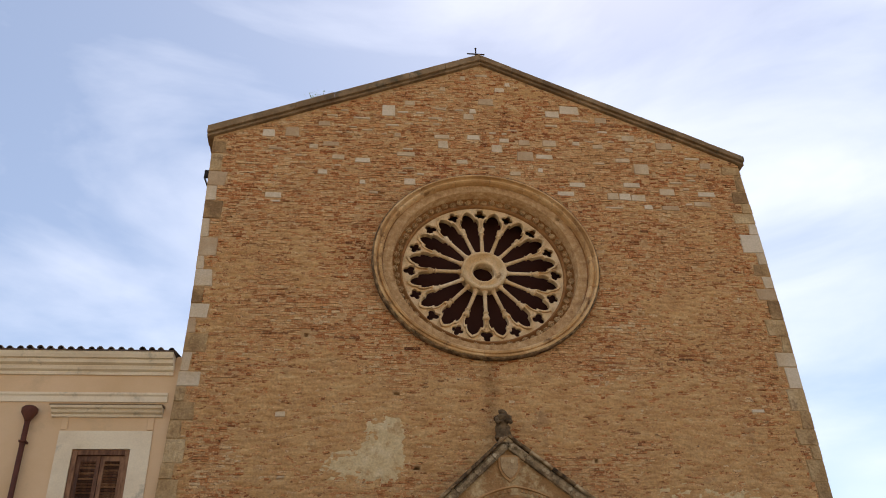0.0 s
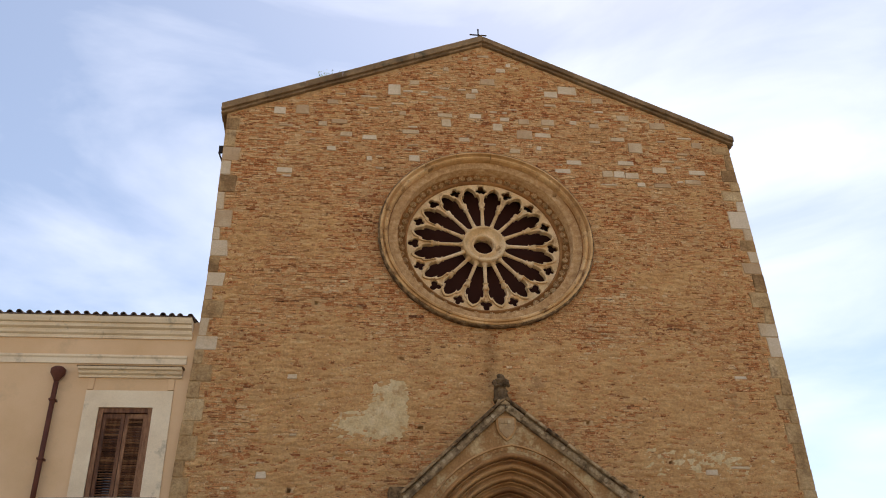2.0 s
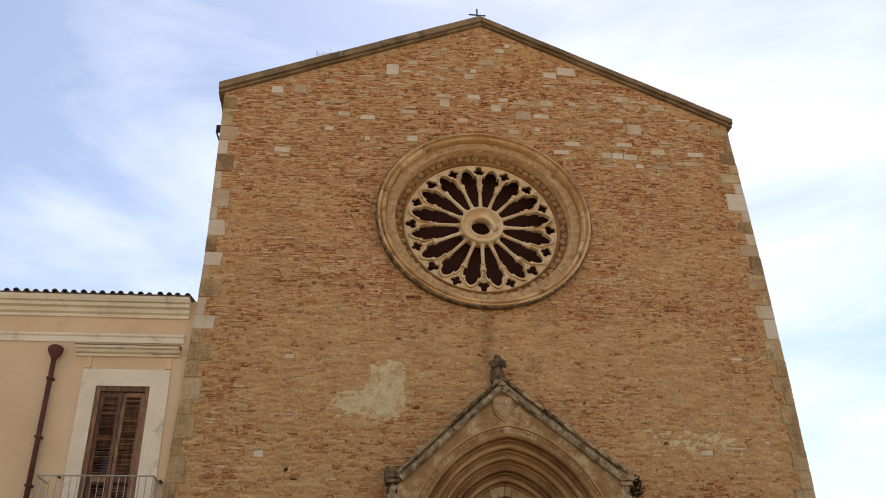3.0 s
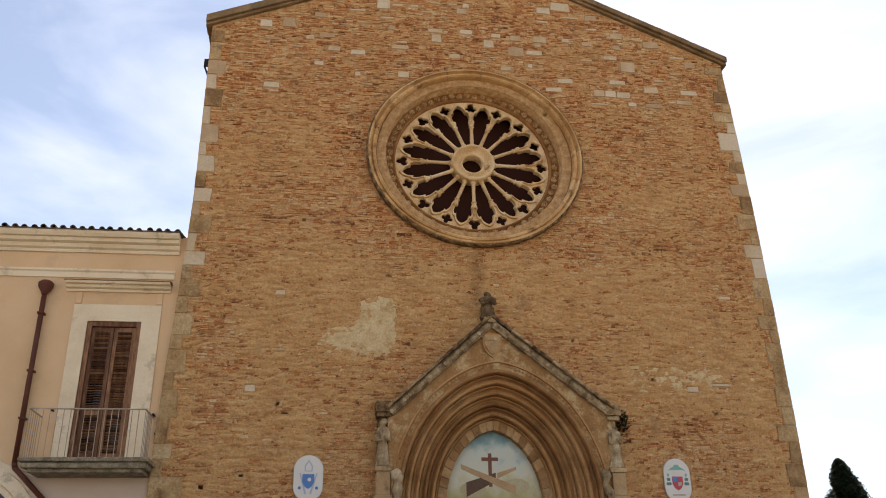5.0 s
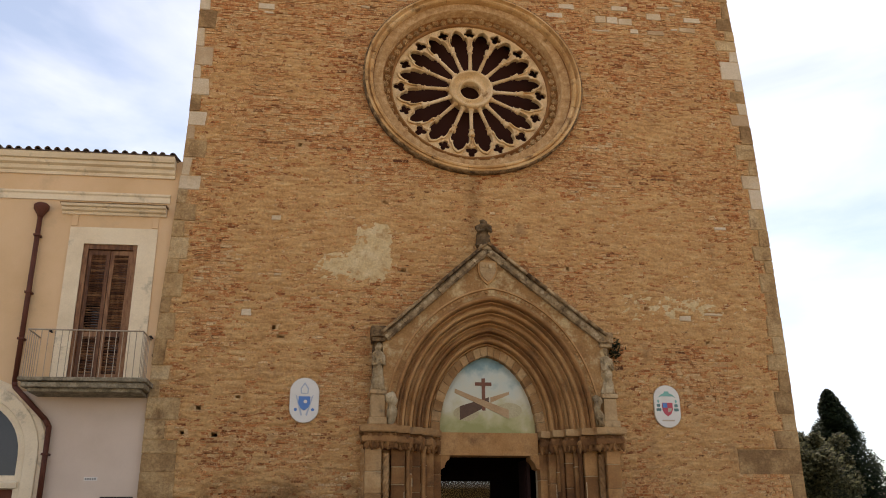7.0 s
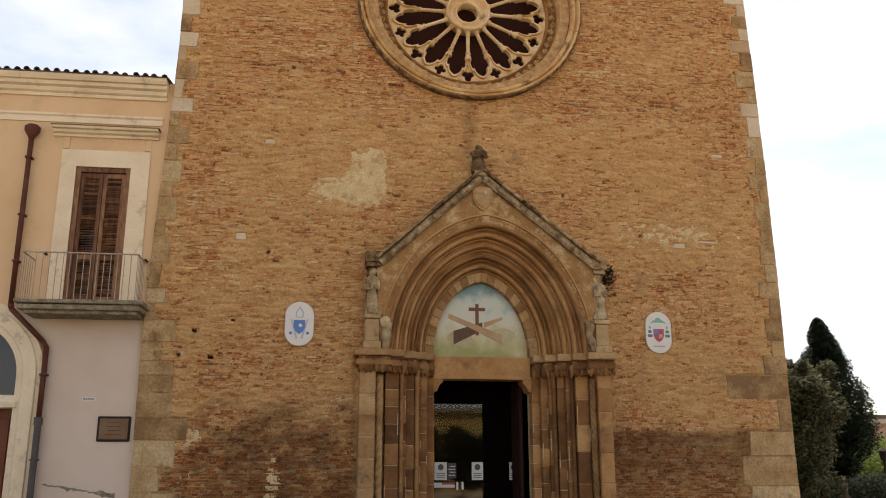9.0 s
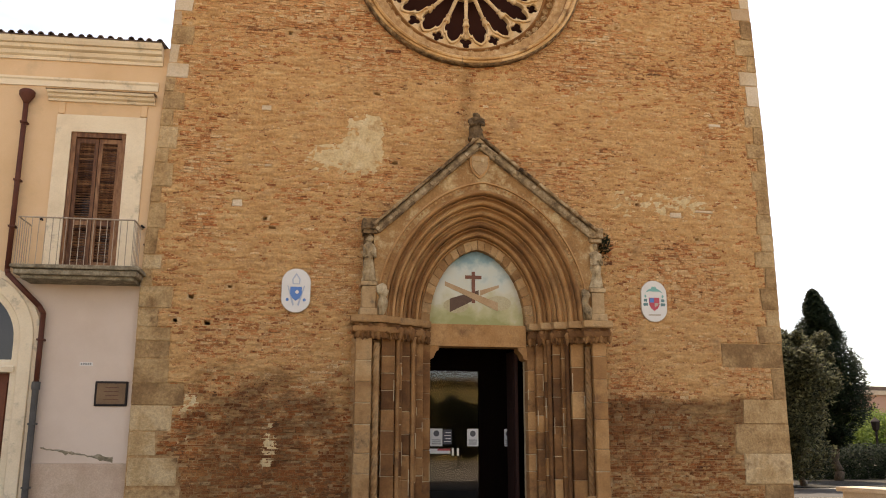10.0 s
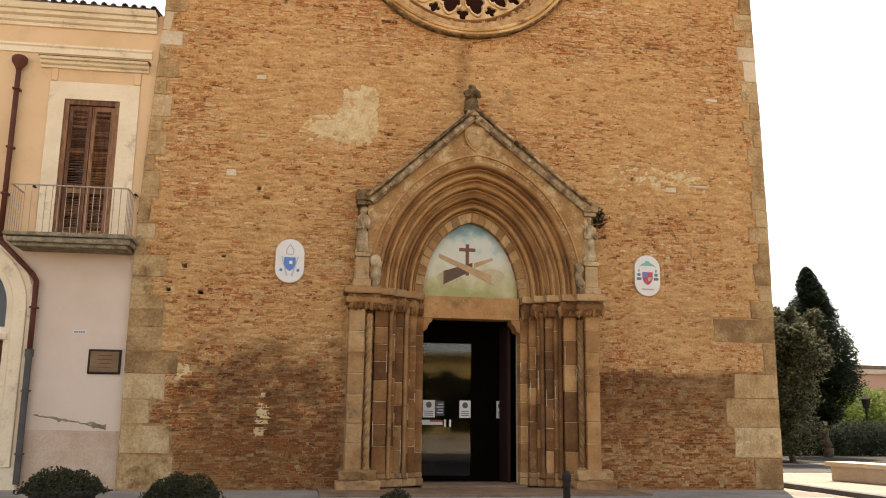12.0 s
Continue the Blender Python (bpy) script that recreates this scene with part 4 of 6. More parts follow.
    part("pier_base", bm, M_JAMB_PALE, portal, "broken stone base")
    # impost: leafy capitals below a layered cornice that steps in with the jamb
    plan = []
    edge = 2.5 if side < 0 else 2.4
    caps = [(edge, -0.4), (1.9, -0.4), (1.9, -0.24), (1.64, -0.24), (1.64, -0.06), (1.38, -0.06), (1.38, 0.1), (1.16, 0.1), (1.16, 0.28), (0.97, 0.28)]
    for grow, z0, z1, mat in ((0.0, 3.34, 3.44, M_JAMB), (0.05, 3.445, 3.56, M_JAMB), (0.02, 3.565, 3.62, M_JAMB), (0.09, 3.625, 3.76, M_JAMB_PALE)):
        out = [(side_x(side, w + (grow if i < 1 else -0.0)), yy - grow) for i, (w, yy) in enumerate(caps)]
        out += [(side_x(side, 0.97 - grow * 0.3), 0.6), (side_x(side, edge + grow), 0.0)]
        bm = slab_plan(out, z0, z1)
        bmesh.ops.bevel(bm, geom=[e for e in bm.edges if abs(e.verts[0].co.z - e.verts[1].co.z) < 1e-5], offset=0.018, segments=2, affect="EDGES")
        part("impost", bm, mat, portal, "layered stone cornice over the capitals")
    for wx, yy in ((2.4, -0.41), (2.22, -0.41), (2.02, -0.41), (1.78, -0.25), (1.68, -0.25), (1.52, -0.07), (1.42, -0.07), (1.28, 0.09), (1.2, 0.09), (1.06, 0.27)):
        bm = bmesh.new()
        for q in range(3):
            lathe(bm, [(0.0, 0.0), (0.03, 0.03), (0.045, 0.1), (0.062, 0.19), (0.05, 0.24), (0.0, 0.27)], 7, (side_x(side, wx) + (q - 1) * 0.045, yy + 0.03 - 0.01 * (q == 1), 3.3 + 0.05 * (q == 1) + rng.uniform(-0.02, 0.02)))
        for v in bm.verts:
            v.co += Vector((noise.noise(v.co * 14), noise.noise(v.co * 14 + Vector((5, 0, 0))), noise.noise(v.co * 12))) * 0.03
        part("leaf_carving", bm, M_JAMB, portal, "worn carved leaves", True)
    # tier above the impost: pedestal, figure, head block
    cx = side_x(side, 2.26 if side < 0 else 2.24)
    bm = box(cx - 0.17, cx + 0.17, -0.42, -0.02, 3.765, 3.9, 0.02)
    add_box(bm, cx - 0.13, cx + 0.13, -0.37, -0.02, 3.905, 4.33, 0.012)
    add_box(bm, cx - 0.16, cx + 0.16, -0.4, -0.02, 4.335, 4.42, 0.02)
    part("pedestal", bm, M_STONE_PALE, portal, "stone pedestal", False)
    bm = box(cx - 0.1, cx + 0.1, -0.2, 0.0, 4.42, 5.36)
    part("back_strip", bm, M_LICHEN, portal)
    bm = box(cx - 0.13, cx + 0.13, -0.36, 0.0, 5.36, 5.44, 0.015)
    add_box(bm, cx - 0.15, cx + 0.15, -0.4, 0.0, 5.445, 5.66, 0.02)
    part("head_block", bm, M_LICHEN, portal, "carved block, dark with lichen")
    st = part("statue", figure("statue", (cx, -0.28, 4.42), 0.94, 0.27, M_STATUE, 11 + side, ""), M_STATUE, None, smooth=True)
    tagged(st, "weathered pale stone figure on a pedestal beside the arch", "statue")
    bm = bmesh.new()
    lathe(bm, [(0.0, 0), (0.09, 0.03), (0.1, 0.2), (0.07, 0.36), (0.1, 0.48), (0.09, 0.58), (0.0, 0.64)], 12, (cx - side * 0.26, -0.36, 3.765))
    for v in bm.verts:
        v.co += Vector((noise.noise(v.co * 9), noise.noise(v.co * 9 + Vector((5, 0, 0))), noise.noise(v.co * 8))) * 0.09
    st = part("statue", bm, M_STATUE, None, smooth=True)
    tagged(st, "small worn stone beast crouching on the cornice", "statue")
st = part("statue", figure("statue", (0.11, -0.28, 7.4), 0.6, 0.34, M_DARKSTONE, 31, ""), M_DARKSTONE, None, smooth=True)
tagged(st, "eroded dark stone figure on the tip of the gable", "statue")
part("gable_tip", box(0.0, 0.26, -0.42, 0.0, 7.3, 7.42, 0.03), M_LICHEN, portal, "small stone block")
# lintel and the curved brackets under it
bm = box(PX - 1.0, PX + 1.0, 0.36, 0.75, 3.29, 3.735, 0.012)
part("lintel", bm, M_STONE, portal, "long sandstone lintel")
for side in (-1, 1):
    o = [(0.98, 3.29), (0.8, 3.29), (0.81, 3.22), (0.86, 3.18), (0.89, 3.13), (0.91, 3.06), (0.98, 3.03)]
    o = [(side_x(side, w - 0.02), zz) for w, zz in o]
    part("bracket", prism(o, 0.37, 0.74), M_STONE, portal, "curved stone bracket")
part("threshold", box(PX - 1.0, PX + 1.05, 0.0, 1.0, 0.0, 0.08, 0.01), M_STEP, portal, "worn stone threshold")

# ---- painting over the door ----
lun = thing("lunette_painting", "arched painted panel: cross and crossed forms on pale clouds", "painting")


def panel_surface():
    m, n, links, bsdf = nodes_of("painted_sky_panel")
    geo, sep = n.new("ShaderNodeNewGeometry"), n.new("ShaderNodeSeparateXYZ")
    links.new(geo.outputs["Position"], sep.inputs[0])
    cloud = noise_node(n, links, 2.2, 6, 0.6)
    h = math_node(n, links, "ADD", math_node(n, links, "MULTIPLY", math_node(n, links, "SUBTRACT", sep.outputs["Z"], 3.74), 0.6), math_node(n, links, "MULTIPLY", math_node(n, links, "SUBTRACT", cloud.outputs["Fac"], 0.5), 0.8))
    rp = ramp_node(n, [(0.02, (0.3, 0.29, 0.1)), (0.2, (0.45, 0.4, 0.2)), (0.42, (0.58, 0.55, 0.42)), (0.62, (0.52, 0.55, 0.47)), (0.8, (0.22, 0.33, 0.33)), (1.0, (0.12, 0.22, 0.24))])
    links.new(h, rp.inputs["Fac"])
    links.new(rp.outputs["Color"], bsdf.inputs["Base Color"])
    bsdf.inputs["Roughness"].default_value = 0.5
    return m


l_pan = [(PX + x, SPRING + zz) for x, zz in arch_line(0.99, 1.54, 24)]
part("panel", prism(l_pan, 0.5, 0.56), panel_surface(), lun, "painted sky and clouds")
M_CROSS = surface("painted_red_brown", [(0.16, 0.055, 0.03), (0.22, 0.085, 0.045)], 6, 40, 0.5, 0.05, 0.002)
M_TAN = surface("painted_tan", [(0.42, 0.25, 0.12), (0.52, 0.35, 0.19)], 3, 40, 0.5, 0.05, 0.002)
M_SLEEVE = surface("painted_dark_brown", [(0.09, 0.045, 0.025), (0.15, 0.08, 0.045)], 4, 40, 0.5, 0.05, 0.002)
M_MIST = surface("painted_mist", [(0.42, 0.34, 0.18), (0.52, 0.45, 0.28)], 3, 40, 0.5, 0.05, 0.002)
CX, CZ = 0.19, 4.72
bm = prism([(CX - 0.035, CZ - 0.53), (CX + 0.035, CZ - 0.53), (CX + 0.035, CZ + 0.12), (CX - 0.035, CZ + 0.12)], 0.49, 0.502)
add_box(bm, CX - 0.17, CX + 0.17, 0.4905, 0.5018, CZ - 0.03, CZ + 0.04)
part("cross", bm, M_CROSS, lun, "red-brown cross")
blob = [(0.26 * math.cos(t), 0.15 * math.sin(t)) for t in [2 * math.pi * i / 20 for i in range(20)]]
for bx, bz in ((-0.17, 4.13), (0.72, 4.2)):
    part("cloud", prism([(bx + x, bz + zz) for x, zz in blob], 0.4945, 0.5015), M_MIST, lun, "brownish mist")
band = lambda p, q, w0, w1: [(p[0], p[1] - w0), (q[0], q[1] - w1), (q[0], q[1] + w1), (p[0], p[1] + w0)]
part("dark_band", prism(band((-0.3, 4.13), (0.3, 4.38), 0.14, 0.08), 0.4915, 0.5012), M_SLEEVE, lun, "dark brown slanting band")
part("tan_band", prism(band((0.7, 4.12), (-0.02, 4.42), 0.09, 0.055), 0.4895, 0.501), M_TAN, lun, "tan slanting band")
part("tan_tip", prism(band((-0.02, 4.42), (-0.4, 4.58), 0.055, 0.045), 0.4895, 0.501), M_TAN, lun, "tan tapering shape")
part("tan_tip", prism(band((0.33, 4.4), (0.72, 4.55), 0.055, 0.03), 0.4935, 0.501), M_TAN, lun, "tan tapering shape")

# ---- inside the doorway ----
leaf = thing("door_1", "dark wooden church door leaf, folded open", "door", kind="structure")
part("door_leaf", box(1.1, 1.17, 0.78, 1.5, 0.08, 3.28, 0.01), M_LEAF, leaf)
for z0, z1 in ((0.25, 1.1), (1.25, 2.1), (2.25, 3.1)):
    part("door_panel", box(1.085, 1.1, 0.86, 1.42, z0, z1, 0.01), M_LEAF, leaf)
lobby = thing("glazed_lobby", "inner lobby with glass doors and pinned notices, its wood coloured black as shade", "door lobby")
GY = 1.6
bm = box(-1.1, 1.9, GY, GY + 0.1, 2.9, 3.9)
add_box(bm, -1.1, -0.95, GY, GY + 0.1, 0.05, 2.9)
add_box(bm, 0.52, 0.64, GY, GY + 0.1, 0.05, 2.9)
part("frame", bm, M_SHADE_WOOD, lobby)
# opaque black panel stands for the open, unlit half of the doorway
part("shade_panel", box(0.64, 1.9, GY + 0.04, GY + 0.08, 0.05, 2.9), M_SHADE_WOOD, lobby)
for x0, x1 in ((-0.95, -0.005), (0.005, 0.52)):
    g = part("glass_door", box(x0, x1, GY + 0.04, GY + 0.052, 0.1, 2.9), M_GLASS, lobby, "clear glass door leaf")
    part("kick_rail", box(x0, x1, GY + 0.03, GY + 0.07, 0.06, 0.16), M_SHADE_WOOD, g)
    hx = -0.065 if x0 < -0.5 else 0.045
    part("handle", box(hx, hx + 0.04, GY - 0.03, GY + 0.0, 1.15, 1.3, 0.008), M_STEEL, g, "pale steel handle")
for px, w in ((-0.385, 0.26), (0.39, 0.24), (1.16, 0.18)):
    n_ = thing("notice", "white printed paper notice taped to the glass", "notice")
    part("sheet", box(px - w / 2, px + w / 2, GY + 0.028, GY + 0.032, 1.34, 1.7), M_PAPER, n_)
    bm = bmesh.new()
    lathe(bm, [(0.0, 0.0), (0.062, 0.0), (0.062, 0.003)], 20, (px, GY + 0.027, 1.6), Matrix.Rotation(radians(90), 4, "X"))
    part("round_mark", bm, M_INK, n_)
    bm = bmesh.new()
    for q in range(3):
        add_box(bm, px - w * 0.36, px + w * 0.36, GY + 0.024, GY + 0.027, 1.38 + 0.04 * q, 1.395 + 0.04 * q)
    part("print_bar", bm, M_INK, n_)
n_ = thing("notice", "dark notice board with white and red print", "notice")
part("sheet", box(-0.24, -0.06, GY + 0.028, GY + 0.032, 1.38, 1.68), M_DARKMARK, n_)
for q in range(4):
    part("print_bar", box(-0.22 + 0.03 * (q % 2), -0.08, GY + 0.024, GY + 0.028, 1.43 + 0.06 * q, 1.445 + 0.06 * q), M_PAPER, n_)
n_ = thing("notice", "white strip with red print along the glass", "notice")
part("sheet", box(-0.6, -0.09, GY + 0.028, GY + 0.032, 1.19, 1.29), M_PAPER, n_)
part("print_bar", box(-0.36, -0.09, GY + 0.024, GY + 0.028, 1.25, 1.29), M_RED, n_)

# ---- oval arms on the wall ----


def oval_line(w, h, k=40):
    r = w / 2
    s = h / 2 - r
    return [(r * math.cos(2 * math.pi * i / k), r * math.sin(2 * math.pi * i / k) + (s if i < k / 2 else -s)) for i in range(k)]


def arms(cx, cz, field, label):
    t = thing("coat_of_arms", label, "emblem", (cx, 0, cz), group="oval arms on the church front")
    part("plate", prism(oval_line(0.54, 0.84), -0.05, 0.0), M_CERAMIC, t)
    part("rim", prism(oval_line(0.56, 0.86), -0.04, 0.0), M_TRAV, t, "thin stone edge")
    s = [(-0.11, 0.1), (0.11, 0.1), (0.11, -0.04), (0.07, -0.12), (0, -0.17), (-0.07, -0.12), (-0.11, -0.04)]
    part("shield", prism([(x, zz - 0.03) for x, zz in s], -0.056, -0.049), field, t)
    return t


a1 = arms(-3.38, 4.25, M_BLUE, "white oval enamel plaque with a blue shield and mitre")
bm = prism([(-0.07, 0.12), (0.07, 0.12), (0.08, 0.22), (0.0, 0.34), (-0.08, 0.22)], -0.055, -0.0495)
part("mitre", bm, M_SILVER, a1, "pale grey mitre")
part("mitre_front", prism([(-0.05, 0.135), (0.05, 0.135), (0.055, 0.21), (0.0, 0.3), (-0.055, 0.21)], -0.058, -0.0548), M_CERAMIC, a1)
for s_ in (-1, 1):
    bm = prism([(s_ * 0.14, 0.08), (s_ * 0.17, 0.1), (s_ * 0.06, -0.3), (s_ * 0.03, -0.28)] if s_ > 0 else [(-0.03, -0.28), (-0.06, -0.3), (-0.17, 0.1), (-0.14, 0.08)], -0.053, -0.0495)
    part("ribbon", bm, M_SILVER, a1)
    part("mark", prism(circle(s_ * 0.16, -0.18, 0.03, 1, 12), -0.054, -0.0495), M_BLUE, a1)
part("mark", prism(circle(0.02, -0.03, 0.035, 1, 12), -0.06, -0.0555), M_CERAMIC, a1)
a2 = arms(3.85, 4.25, M_RED, "white oval enamel plaque with a red shield and green hat")
part("hat", prism([(-0.19, 0.17), (-0.12, 0.2), (0.12, 0.2), (0.19, 0.17), (0.12, 0.235), (0.06, 0.26), (0.04, 0.3), (-0.04, 0.3), (-0.06, 0.26), (-0.12, 0.235)], -0.055, -0.0495), M_GREEN, a2)
part("quarter", prism([(-0.1, -0.03), (-0.005, -0.03), (-0.005, 0.06), (-0.1, 0.06)], -0.06, -0.0555), M_BLUE, a2)
part("quarter", prism([(0.005, -0.12), (0.07, -0.1), (0.09, -0.04), (0.005, -0.04)], -0.06, -0.0555), M_TRAV, a2)
for s_ in (-1, 1):
    for q in range(3):
        for e in range(q + 1):
            part("tassel", prism(circle(s_ * (0.185 + 0.03 * (e - q / 2)), 0.1 - 0.085 * q, 0.022, 1.5, 10), -0.054, -0.0495), M_TEAL if q else M_GREEN, a2)
part("motto_bar", box(-0.13, 0.13, -0.054, -0.0495, -0.3, -0.27), M_TRAV, a2)

# ---- roof cross, tuft, bracket ----
rx = thing("roof_cross", "small black iron cross on the roof peak", "cross", (0.13, 0.2, 17.30))
bm = bmesh.new()
tube(bm, (0, 0, -0.1), (0, 0, 0.5), 0.022, 0.018, 8)
part("upright", bm, M_BLACK, rx)
part("cross_bar", tube(bmesh.new(), (-0.2, 0, 0.32), (0.2, 0, 0.32), 0.018, 0.018, 8), M_BLACK, rx)
bm = bmesh.new()
for p in ((-0.2, 0, 0.32), (0.2, 0, 0.32), (0, 0, 0.51)):
    lathe(bm, [(0, -0.03), (0.03, 0), (0, 0.03)], 8, p)
part("knob", bm, M_BLACK, rx)
brk = thing("wall_bracket", "dark iron bracket at the top of the corner", "bracket", (-5.98, 0.1, 13.3))
part("arm", box(-0.13, 0.02, -0.03, 0.03, 0.05, 0.24, 0.01), M_BLACK, brk)
part("stay", tube(bmesh.new(), (-0.12, 0, 0.06), (0.0, 0, -0.25), 0.02), M_BLACK, brk)


def leaf_mesh(name, count, where, size, seed, material):
    r = random.Random(seed)
    verts, faces = [], []
    for _ in range(count):
        c = where(r)
        d = Vector((r.gauss(0, 1), r.gauss(0, 1), r.gauss(0, 1))).normalized()
        e = d.orthogonal().normalized()
        s = size * r.uniform(0.6, 1.3)
        w = e * s * 0.45
        k = len(verts)
        verts += [c - d * s, c + w, c + d * s, c - w]
        faces.append((k, k + 1, k + 2, k + 3))
    return raw(name, verts, faces, material)


tuft = thing("weed_tuft", "dry weeds growing on the roof edge", "weed", (-3.7, -0.02, 15.7))
put("stalks", leaf_mesh("stalks", 70, lambda r: Vector((r.gauss(0, 0.16), r.gauss(0, 0.05), abs(r.gauss(0.05, 0.06)))), 0.03, 3, M_BRIGHT), tuft)["kind"] = "stuff"
tuft = thing("weed_tuft", "dark weed growing beside the gable end", "weed", (2.78, -0.12, 5.38))
put("stalks", leaf_mesh("stalks", 160, lambda r: Vector((r.gauss(0, 0.07), r.gauss(0, 0.05), r.gauss(0, 0.1))), 0.05, 4, M_SHRUB), tuft)["kind"] = "stuff"

# ---- the plastered house beside the church ----
HOUSE_AT, HOUSE_TURN = (-5.8, 0.1, 0), -1.72
house = thing("house", "two-storey peach stucco house with balcony, joined to the church", "house", HOUSE_AT, HOUSE_TURN)
HL, HR = -14.0, -0.15        # its ends along the front
AC, AI, AO, AS = -3.57, 0.98, 1.42, 3.2     # arched doorway: centre, inner and outer radius, spring
# wall with the openings cut through
half_arc = lambda c, r, z, k=20: [(c - r * math.cos(math.pi * i / k), z + r * math.sin(math.pi * i / k)) for i in range(k + 1)]
low = [(HL, 1.03), (AC - AI, 1.03)] + half_arc(AC, AI, AS) + [(AC + AI, 1.03), (HR, 1.03), (HR, 4.36), (HL, 4.36)]
put("lower_wall", plate("lower_wall", [low], 0.0, 0.4, M_BLUSH), house, "pale pink plaster")
WL, WR, WB, WT = -1.97, -0.95, 4.6, 7.26
put("upper_wall", plate("upper_wall", [[(HL, 4.36), (HR, 4.36), (HR, 9.1), (HL, 9.1)], [(WL, WB), (WR, WB), (WR, WT), (WL, WT)]], -0.003, 0.4, M_PEACH), house, "peach-coloured stucco")
for x0, x1 in ((HL, AC - AO), (AC + AO, HR)):
    part("plinth", box(x0, x1, -0.012, 0.3, -0.05, 1.028), M_PLINTH, house, "damp stained pink plinth")
part("body", box(HL, HR, 0.4, 9.0, 0, 9.0), M_PEACH, house)
# flaking crack
bm = bmesh.new()
prev = None
for i in range(24):
    x = -1.97 + 1.26 * i / 23
    zc = 1.3 - 0.2 * i / 23 + 0.04 * noise.noise(Vector((i * 0.7, 3, 0)))
    w = 0.012 + 0.05 * abs(noise.noise(Vector((i * 0.45, 8, 0)))) + (0.03 if i > 17 else 0)
    row_ = [bm.verts.new((x, -0.004, zc - w)), bm.verts.new((x, -0.012, zc)), bm.verts.new((x, -0.004, zc + w * 0.7))]
    if prev:
        for q in range(2):
            bm.faces.new((prev[q], row_[q], row_[q + 1], prev[q + 1]))
    prev = row_
part("flaked_plaster", bm, M_SLAB, house, "grey scar where plaster has flaked off")


def run(name, prof, x0, x1, material, label=""):
    """A moulding along the front: profile of (depth, height), closed at both ends."""
    bm = bmesh.new()
    a = [bm.verts.new((x0, y, zz)) for y, zz in prof]
    b = [bm.verts.new((x1, y, zz)) for y, zz in prof]
    bm.faces.new(a)
    bm.faces.new(b[::-1])
    k = len(prof)
    for i in range(k):
        bm.faces.new((a[i], a[(i + 1) % k], b[(i + 1) % k], b[i]))
    return part(name, bm, material, house, label)


run("eaves_cornice", [(0.0, 8.7), (-0.04, 8.7), (-0.05, 8.75), (-0.045, 8.76), (-0.1, 8.79), (-0.12, 8.85), (-0.115, 8.86), (-0.19, 8.89), (-0.2, 8.95), (-0.195, 8.96), (-0.25, 8.97), (-0.28, 9.03), (-0.29, 9.08), (0.0, 9.08)], HL, -0.37, M_TRIM, "cream moulded eaves cornice")
run("string_band", [(0.0, 8.16), (-0.03, 8.16), (-0.035, 8.27), (-0.06, 8.3), (-0.06, 8.34), (0.0, 8.35)], HL, -0.42, M_TRIM, "cream string course")
run("floor_band", [(0.0, 4.3), (-0.03, 4.31), (-0.03, 4.4), (0.0, 4.42)], HL, -5.1, M_TRIM)
# roof with tile ends
part("roof", prism([(HL, 9.08), (-0.34, 9.08), (-0.34, 9.11), (HL, 9.11)], -0.3, 0.5), M_TILE, house, "tiled roof edge")
bm = bmesh.new()
vs = [bm.verts.new(p) for p in ((HL, -0.3, 9.11), (-0.34, -0.3, 9.11), (-0.34, 8.5, 11.0), (HL, 8.5, 11.0), (HL, 8.5, 9.1), (-0.34, 8.5, 9.1))]
bm.faces.new(vs[:4])
bm.faces.new((vs[3], vs[2], vs[5], vs[4]))
part("roof_slope", bm, M_TILE, house)
tb = bmesh.new()
steps = 7
arcs = []
for y, zz, r in ((-0.35, 0.0, 0.058), (0.15, 0.07, 0.05)):
    arcs.append([[tb.verts.new((q * math.cos(math.pi * i / steps), y, zz + q * math.sin(math.pi * i / steps))) for i in range(steps + 1)] for q in (r, r - 0.016)])
for i in range(steps):
    for q, flip in ((0, 1), (1, -1)):
        f = (arcs[0][q][i], arcs[1][q][i], arcs[1][q][i + 1], arcs[0][q][i + 1])
        tb.faces.new(f[::flip])
    tb.faces.new((arcs[0][0][i], arcs[0][0][i + 1], arcs[0][1][i + 1], arcs[0][1][i]))
tile_me = mesh_of("roof_tile", tb, M_TILE)
x = -0.4
while x > -8.5:
    put("roof_tile", tile_me, house, "", pose(x, rng.uniform(-0.02, 0.02), 9.09 + rng.uniform(-0.008, 0.008), 0, 0, rng.uniform(-3, 3)))
    x -= 0.19 * rng.uniform(0.92, 1.06)
# window: pale surround, hood, shutters
sur = plate("surround", [[(-2.26, 4.58), (-0.6, 4.58), (-0.6, 7.6), (-2.26, 7.6)], [(WL, WB + 0.0), (WR, WB + 0.0), (WR, WT), (WL, WT)]], -0.035, 0.002, M_TRIM)
put("surround", sur, house, "flaking off-white window surround")
run("window_hood", [(0.0, 7.86), (-0.05, 7.865), (-0.06, 7.9), (-0.055, 7.91), (-0.12, 7.93), (-0.14, 7.97), (-0.135, 7.98), (-0.2, 7.99), (-0.22, 8.03), (0.0, 8.035)], -2.45, -0.46, M_TRIM, "cream moulded hood over the window")
run("hood_top", [(0.0, 8.037), (-0.225, 8.032), (-0.225, 8.05), (0.0, 8.085)], -2.47, -0.44, M_COPING, "dark lichened top of the hood")
for x0, x1 in ((-2.26, -2.14), (-0.72, -0.6)):
    part("hood_block", box(x0, x1, -0.03, 0.0, 7.62, 7.86, 0.008), M_PEACH, house)
win = part("window_frame", box(WL, WL + 0.09, -0.0, 0.2, WB, WT, 0.006), M_SHUTTER, house, "worn brown wooden frame")
